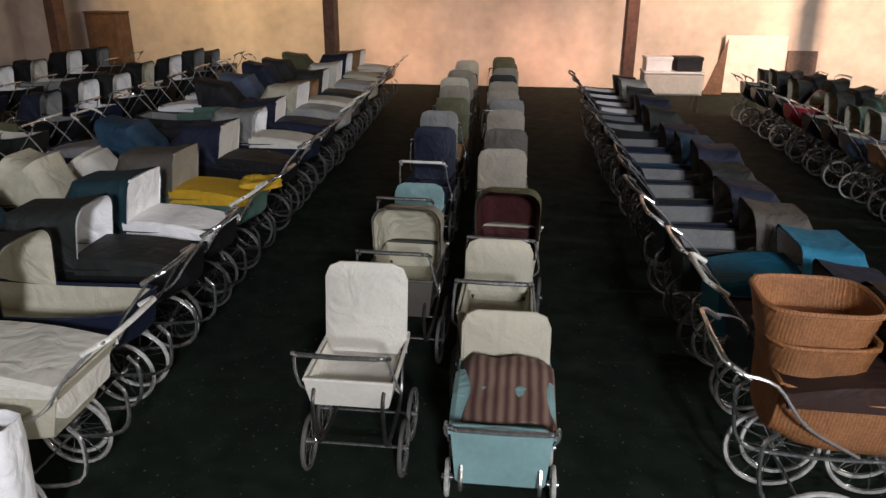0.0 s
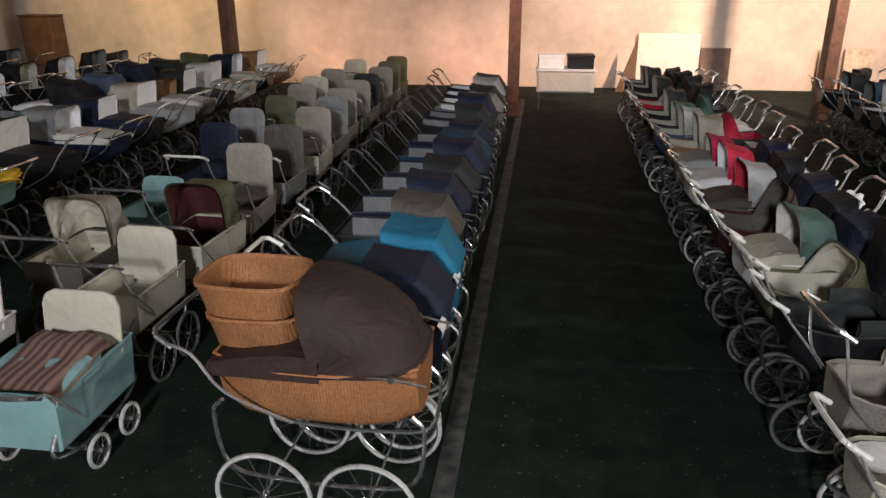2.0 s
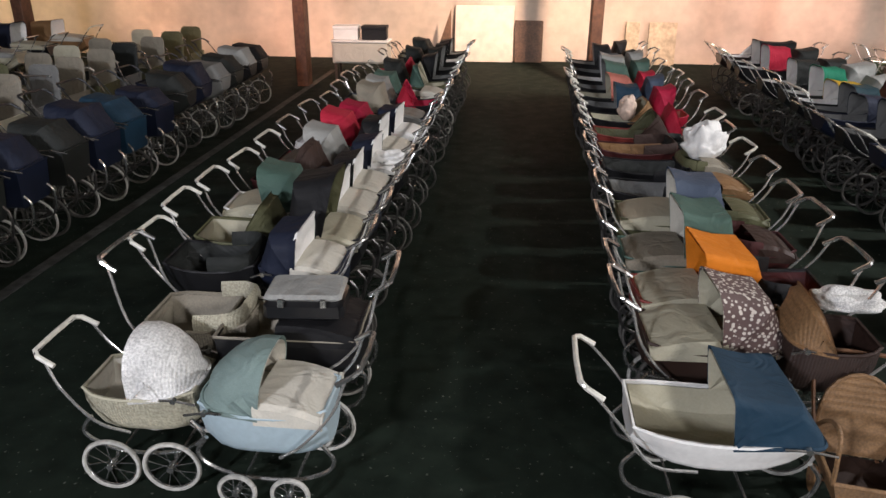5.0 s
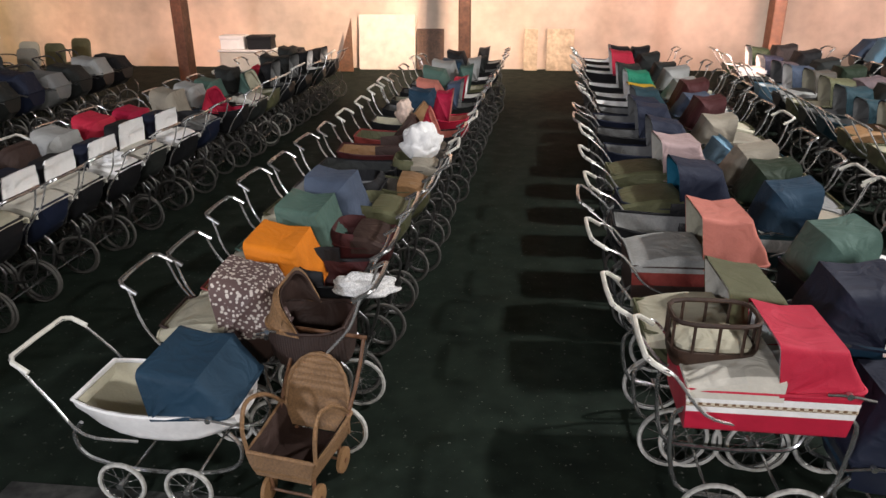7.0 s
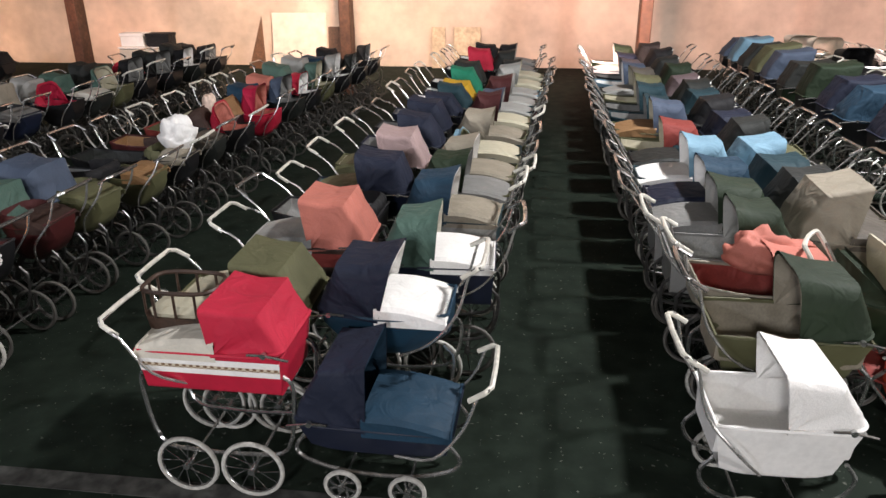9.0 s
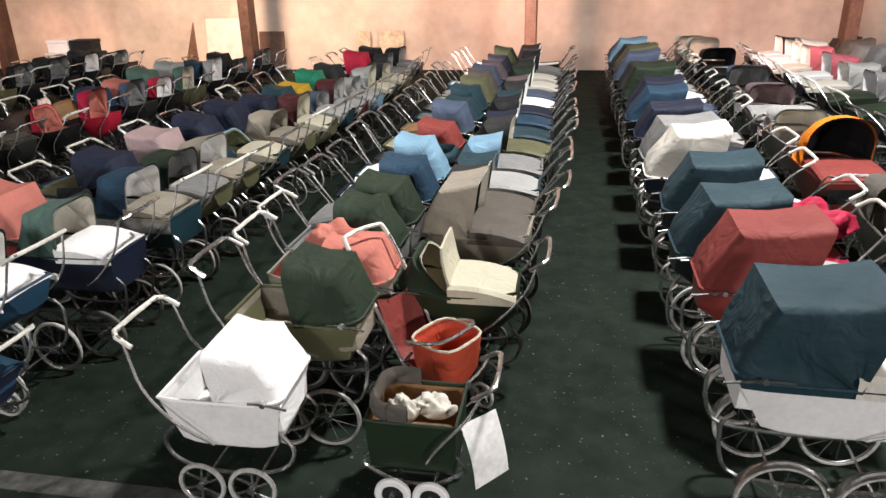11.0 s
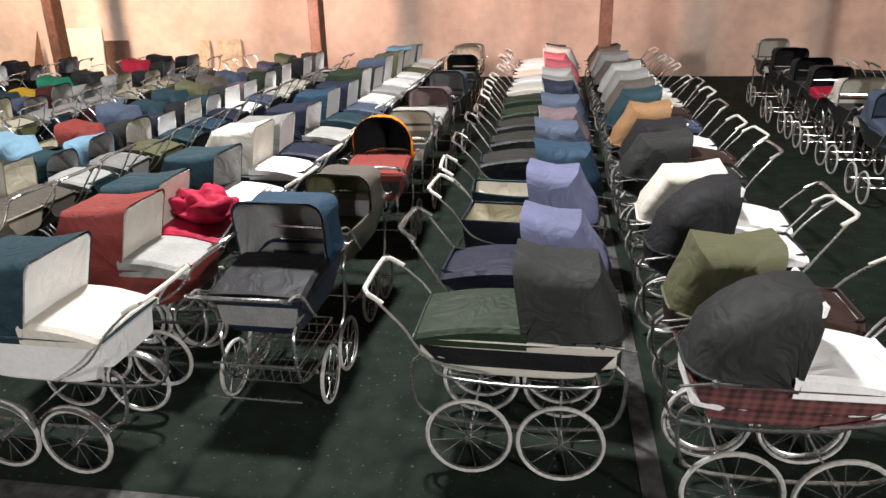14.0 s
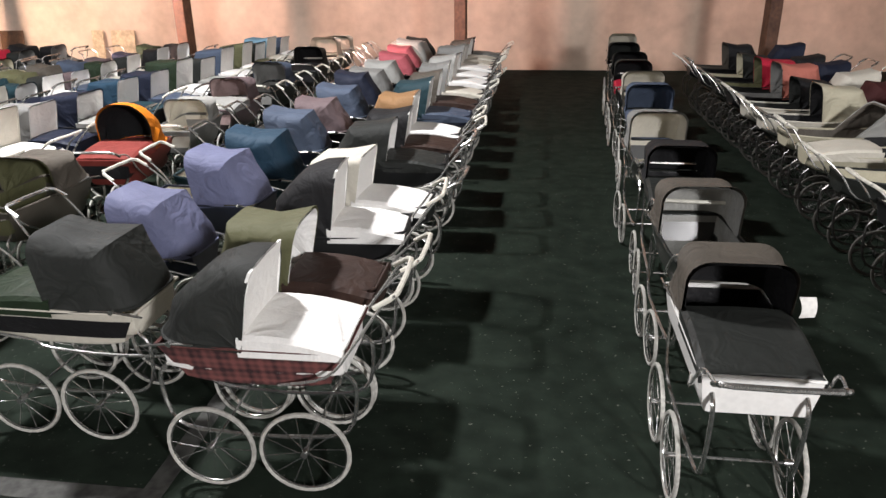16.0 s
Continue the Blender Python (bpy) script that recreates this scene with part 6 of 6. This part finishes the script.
def wicker_pushchair(x, y, turn):
    """A low woven seat box between bentwood loops, open towards -x, with raked handles behind."""
    root = new("wicker_pushchair")
    root.matrix_world = pose(x, y, 0, 0, 0, turn) @ Matrix.Scale(0.86, 4)
    rows = []
    for i in range(7):
        u = i / 6
        px = -0.27 + 0.42 * u
        w = 0.17 + 0.02 * u
        high = 0.37 + 0.05 * max(0.0, u - 0.4)
        rows.append([(px, -w - 0.02, high), (px, -w, 0.30), (px + 0.02 * (1 - u), -w * 0.9, 0.23), (px + 0.02 * (1 - u), w * 0.9, 0.23), (px, w, 0.30), (px, w + 0.02, high)])
    seat = part("seat", Geo().loft(rows, False, False), wicker("tan"), root, angle=50)
    inner = [[(q[0], q[1] * 0.94, q[2] + 0.012) for q in r] for r in rows]
    part("lining", Geo().loft(inner, False, False), cloth("brown"), root, angle=50)
    part("front_panel", Geo().loft([rows[0], [(q[0] - 0.014, q[1], q[2]) for q in rows[0]]]), wicker("tan"), root, angle=50)
    arch_line = [(0.15 + 0.10 * math.sin(math.pi * k / 10), -0.19 * math.cos(math.pi * k / 10), 0.38 + 0.30 * math.sin(math.pi * k / 10) ** 0.7) for k in range(11)]
    low_line = [(0.15, q[1], 0.25) for q in arch_line]
    part("back_panel", Geo().loft([low_line + arch_line[::-1], [(q[0] + 0.014, q[1], q[2]) for q in low_line + arch_line[::-1]]]), wicker("tan"), root, angle=50)
    part("rim", Geo().tube([rows[k][0] for k in range(7)] + arch_line + [rows[k][-1] for k in range(6, -1, -1)], 0.012, 6, True), wicker("tan"), seat)
    for s in (-1, 1):
        part("arch", Geo().tube(curve([(-0.26, s * 0.19, 0.36), (-0.27, s * 0.20, 0.50), (-0.22, s * 0.20, 0.62), (-0.10, s * 0.20, 0.60), (0.02, s * 0.20, 0.52), (0.14, s * 0.20, 0.40)], 4), 0.012, 6), wicker("tan"), root)
        part("handle_bar", Geo().tube(curve([(0.08, s * 0.20, 0.36), (0.26, s * 0.21, 0.56), (0.40, s * 0.20, 0.74)], 4), 0.011, 6), WOOD, root)
    part("grip", Geo().tube([(0.39, -0.22, 0.735), (0.39, 0.22, 0.735)], 0.012, 6), WOOD, root)
    for sx in (-0.18, 0.14):
        part("axle", Geo().tube([(sx, -0.16, 0.075), (sx, 0.16, 0.075)], 0.008, 6), WOOD, root)
        for sy in (-1, 1):
            part("leg", Geo().tube([(sx, sy * 0.12, 0.075), (sx, sy * 0.13, 0.25)], 0.011, 6), WOOD, root)
            rr = [[(sx + r * math.cos(2 * math.pi * i / 18), sy * 0.145 + o, 0.075 + r * math.sin(2 * math.pi * i / 18)) for i in range(18)] for o, r in ((-0.013, 0.066), (-0.010, 0.075), (0.010, 0.075), (0.013, 0.066))]
            wh = part("wheel", Geo().loft(rr), vinyl("tan"), root, "solid turned wooden wheel")
            part("hub", Geo().tube([(sx, sy * 0.145 - 0.02, 0.075), (sx, sy * 0.145 + 0.02, 0.075)], 0.014, 8), WOOD, wh)
    tagged(root, "small brown wicker pushchair on solid wooden wheels", "pushchair")


wicker_pushchair(8.03, 3.92, 80)


def stroller(x, y, turn):
    root = new("stroller")
    root.matrix_world = pose(x, y, 0, 0, 0, turn)
    for s in (-1, 1):
        part("side_tube", Geo().tube(curve([(-0.30, s * 0.15, 0.09), (-0.05, s * 0.15, 0.30), (0.16, s * 0.16, 0.62), (0.34, s * 0.15, 0.90)], 4), 0.011, 6), CHROME, root)
        part("leg", Geo().tube([(0.16, s * 0.15, 0.09), (-0.08, s * 0.15, 0.42)], 0.010, 6), CHROME, root)
    part("handle", Geo().tube(curve([(0.16, -0.16, 0.62), (0.36, -0.15, 0.92), (0.40, -0.10, 0.96), (0.40, 0.10, 0.96), (0.36, 0.15, 0.92), (0.16, 0.16, 0.62)], 4), 0.013, 6), GRIP, root, "white coated handle")
    rows = [[(px, -0.145, pz), (px, -0.05, pz - 0.03), (px, 0.05, pz - 0.03), (px, 0.145, pz)] for px, pz in ((-0.24, 0.36), (-0.10, 0.34), (0.02, 0.36), (0.07, 0.42), (0.12, 0.56), (0.16, 0.66))]
    back = [[(q[0] + 0.006, q[1], q[2] - 0.012) for q in r] for r in rows]
    part("seat", Geo().loft([r + k[::-1] for r, k in zip(rows, back)]), vinyl("rust"), root, angle=50)
    moved = lambda ring: [(q[0] - 0.20, q[1], q[2]) for q in ring]
    tub = part("front_tub", Geo().loft([moved(tub_ring(0.10, 0.12, 0.24)), moved(tub_ring(0.13, 0.15, 0.30)), moved(tub_ring(0.15, 0.165, 0.50)), moved(tub_ring(0.138, 0.153, 0.50)), moved(tub_ring(0.11, 0.13, 0.30))]), vinyl("coral"), root, "bright red tub", angle=50)
    part("trim", Geo().tube(moved(tub_ring(0.146, 0.161, 0.505)), 0.008, 5, True), vinyl("cream"), tub, "cream edging")
    part("bumper", Geo().tube(curve([(-0.05, -0.16, 0.48), (-0.26, -0.15, 0.54), (-0.30, 0.0, 0.55), (-0.26, 0.15, 0.54), (-0.05, 0.16, 0.48)], 4), 0.010, 6), CHROME, root)
    for sx in (-0.30, 0.16):
        part("axle", Geo().tube([(sx, -0.17, 0.08), (sx, 0.17, 0.08)], 0.006, 6), CHROME, root)
        for s in (-1, 1):
            w = add_wheel(root, sx, s * 0.175, 0.08, "w", 6)
    tagged(root, "folding stroller with a red seat and tall white handle", "stroller")


stroller(13.15, 4.66, 150)


def carrier_bag(x, y, turn):
    """A tall white bag standing open on the floor, with bars of red print that cannot be read."""
    rings = []
    for z, hx, hy in ((0.0, 0.15, 0.085), (0.03, 0.16, 0.095), (0.34, 0.165, 0.10), (0.60, 0.172, 0.09), (0.71, 0.178, 0.075)):
        rings.append([(q[0] + 0.006 * math.sin(9 * z + q[1] * 20), q[1] + 0.006 * math.sin(7 * z + q[0] * 25), z + 0.008 * math.sin(q[0] * 30) * (z > 0.5)) for q in tub_ring(hx, hy, z, 24, 6.0)])
    inner = [[(q[0] * 0.97, q[1] * 0.96, q[2] + 0.02 * (k == 1)) for q in rings[j]] for k, j in ((0, 4), (1, 0))]
    ob = new("carrier_bag", Geo().loft(rings + inner).mesh("carrier_bag", vinyl("white"), 50))
    ob.matrix_world = pose(x, y, 0, 0, 0, turn)
    for z, w in ((0.38, 0.10), (0.34, 0.07), (0.60, 0.05)):
        part("print_bar", Geo().box(0.16 - 2 * w, -0.116, z, 0.14, -0.108, z + 0.02, 0.002), vinyl("red"), ob, "bar of red print")
    tagged(ob, "tall white carrier bag with red print standing on the floor", "bag")


carrier_bag(-1.10, 3.46, 4)


# ---- things along the back wall ----
def panel(name, x0, x1, h, y, mat, label, category, lean=0.12, z=0.0, thick=0.03):
    g = Geo()
    g.box(x0, 0, 0, x1, thick, h, 0.006)
    ob = new(name, g.mesh(name, mat, 40))
    ob.matrix_world = pose(0, y, z, -math.degrees(lean), 0, 0)
    tagged(ob, label, category)


PALE_BOARD = material("pale_primed_board", (0.66, 0.54, 0.44), 0.8, grain=6, vary=0.12, stain=0.1, bump=0.04)
panel("board", 5.30, 6.60, 1.20, 17.55, PALE_BOARD, "large pale board leaning against the back wall", "board")
panel("board", 6.63, 7.25, 0.90, 17.58, WOOD, "brown wooden board leaning against the back wall", "board")
panel("board", 9.05, 9.35, 0.90, 17.58, RIB_PALE, "narrow tan board leaning against the back wall", "board")
panel("board", 9.55, 10.15, 0.90, 17.58, RIB_PALE, "tan board leaning against the back wall", "board")
g = Geo().add([(0, 0, 0), (0.40, 0, 0), (0.40, 0, 1.16), (0, 0.03, 0), (0.40, 0.03, 0), (0.40, 0.03, 1.16)], [(0, 1, 2), (5, 4, 3), (0, 3, 4, 1), (1, 4, 5, 2), (2, 5, 3, 0)])
wedge = tagged(new("wedge_board", g.mesh("wedge_board", WOOD, 30)), "dark brown triangular board standing before a white board", "board")
wedge.matrix_world = pose(4.84, 17.2, 0, 0, 0, 0)


def wall_case(x, y, w, d, h, mat, top_mat, label):
    root = new("cabinet")
    root.matrix_world = pose(x, y, 0)
    foot = 0.32 if h < 1 else 0.05
    part("body", Geo().box(-w / 2, -d / 2, foot, w / 2, d / 2, h, 0.015), mat, root)
    for sx in (-1, 1):
        for sy in (-1, 1):
            part("leg", Geo().box(sx * (w / 2 - 0.05) - 0.02, sy * (d / 2 - 0.05) - 0.02, 0.0, sx * (w / 2 - 0.05) + 0.02, sy * (d / 2 - 0.05) + 0.02, foot + 0.01, 0.004), DARK_WOOD, root)
    part("top", Geo().box(-w / 2 - 0.02, -d / 2 - 0.02, h + 0.001, w / 2 + 0.02, d / 2 + 0.02, h + 0.04, 0.01), top_mat, root)
    part("door", Geo().box(-w / 2 + 0.04, -d / 2 - 0.018, foot + 0.03, w / 2 - 0.04, -d / 2 - 0.002, h - 0.05, 0.006), mat, root)
    tagged(root, label, "cabinet")


wall_case(3.70, 15.0, 1.05, 0.5, 0.70, vinyl("ivory"), vinyl("white"), "low ivory cabinet with a white top standing before the back wall")
wall_case(-8.6, 17.5, 0.8, 0.5, 1.5, WOOD, WOOD, "tall brown wooden cabinet against the back wall")


def carton(x, y, z, w, d, h, mat, label):
    root = new("box")
    root.matrix_world = pose(x, y, z, 0, 0, 3)
    part("body", Geo().box(-w / 2, -d / 2, 0, w / 2, d / 2, h, 0.01), mat, root)
    part("lid", Geo().box(-w / 2 - 0.012, -d / 2 - 0.012, h - 0.05, w / 2 + 0.012, d / 2 + 0.012, h + 0.012, 0.008), mat, root)
    tagged(root, label, "box")


carton(3.42, 15.0, 0.742, 0.46, 0.35, 0.24, vinyl("white"), "white box on a low cabinet")
carton(3.96, 15.0, 0.742, 0.46, 0.35, 0.24, vinyl("black"), "black box with a pale lid on a low cabinet")


def rug(x, y, turn):
    """A folded rug spread over an apron and hanging a little over its sides."""
    rows = []
    for i in range(9):
        u = i / 8
        py = 0.24 - 0.46 * u
        z = 0.595 - 0.050 * max(0.0, (u - 0.25) / 0.75) + 0.006 * math.sin(9 * u)
        row = []
        for j in range(9):
            v = -1 + j / 4
            drop = 0.05 * max(0.0, abs(v) - 0.75) / 0.25
            row.append((v * 0.215, py + 0.012 * math.sin(5 * v), z - drop + 0.005 * math.sin(7 * v + 4 * u)))
        rows.append(row)
    under = [[(q[0] * 0.99, q[1], q[2] - 0.012) for q in r] for r in rows]
    g = Geo().loft([r + k[::-1] for r, k in zip(rows, under)])
    ob = new("rug", g.mesh("rug", STRIPED, 60))
    ob.matrix_world = pose(x, y, 0, 0, 0, turn)
    tagged(ob, "brown and beige striped rug spread over a pale blue pram", "blanket")


rug(0.93, 4.15, 0)
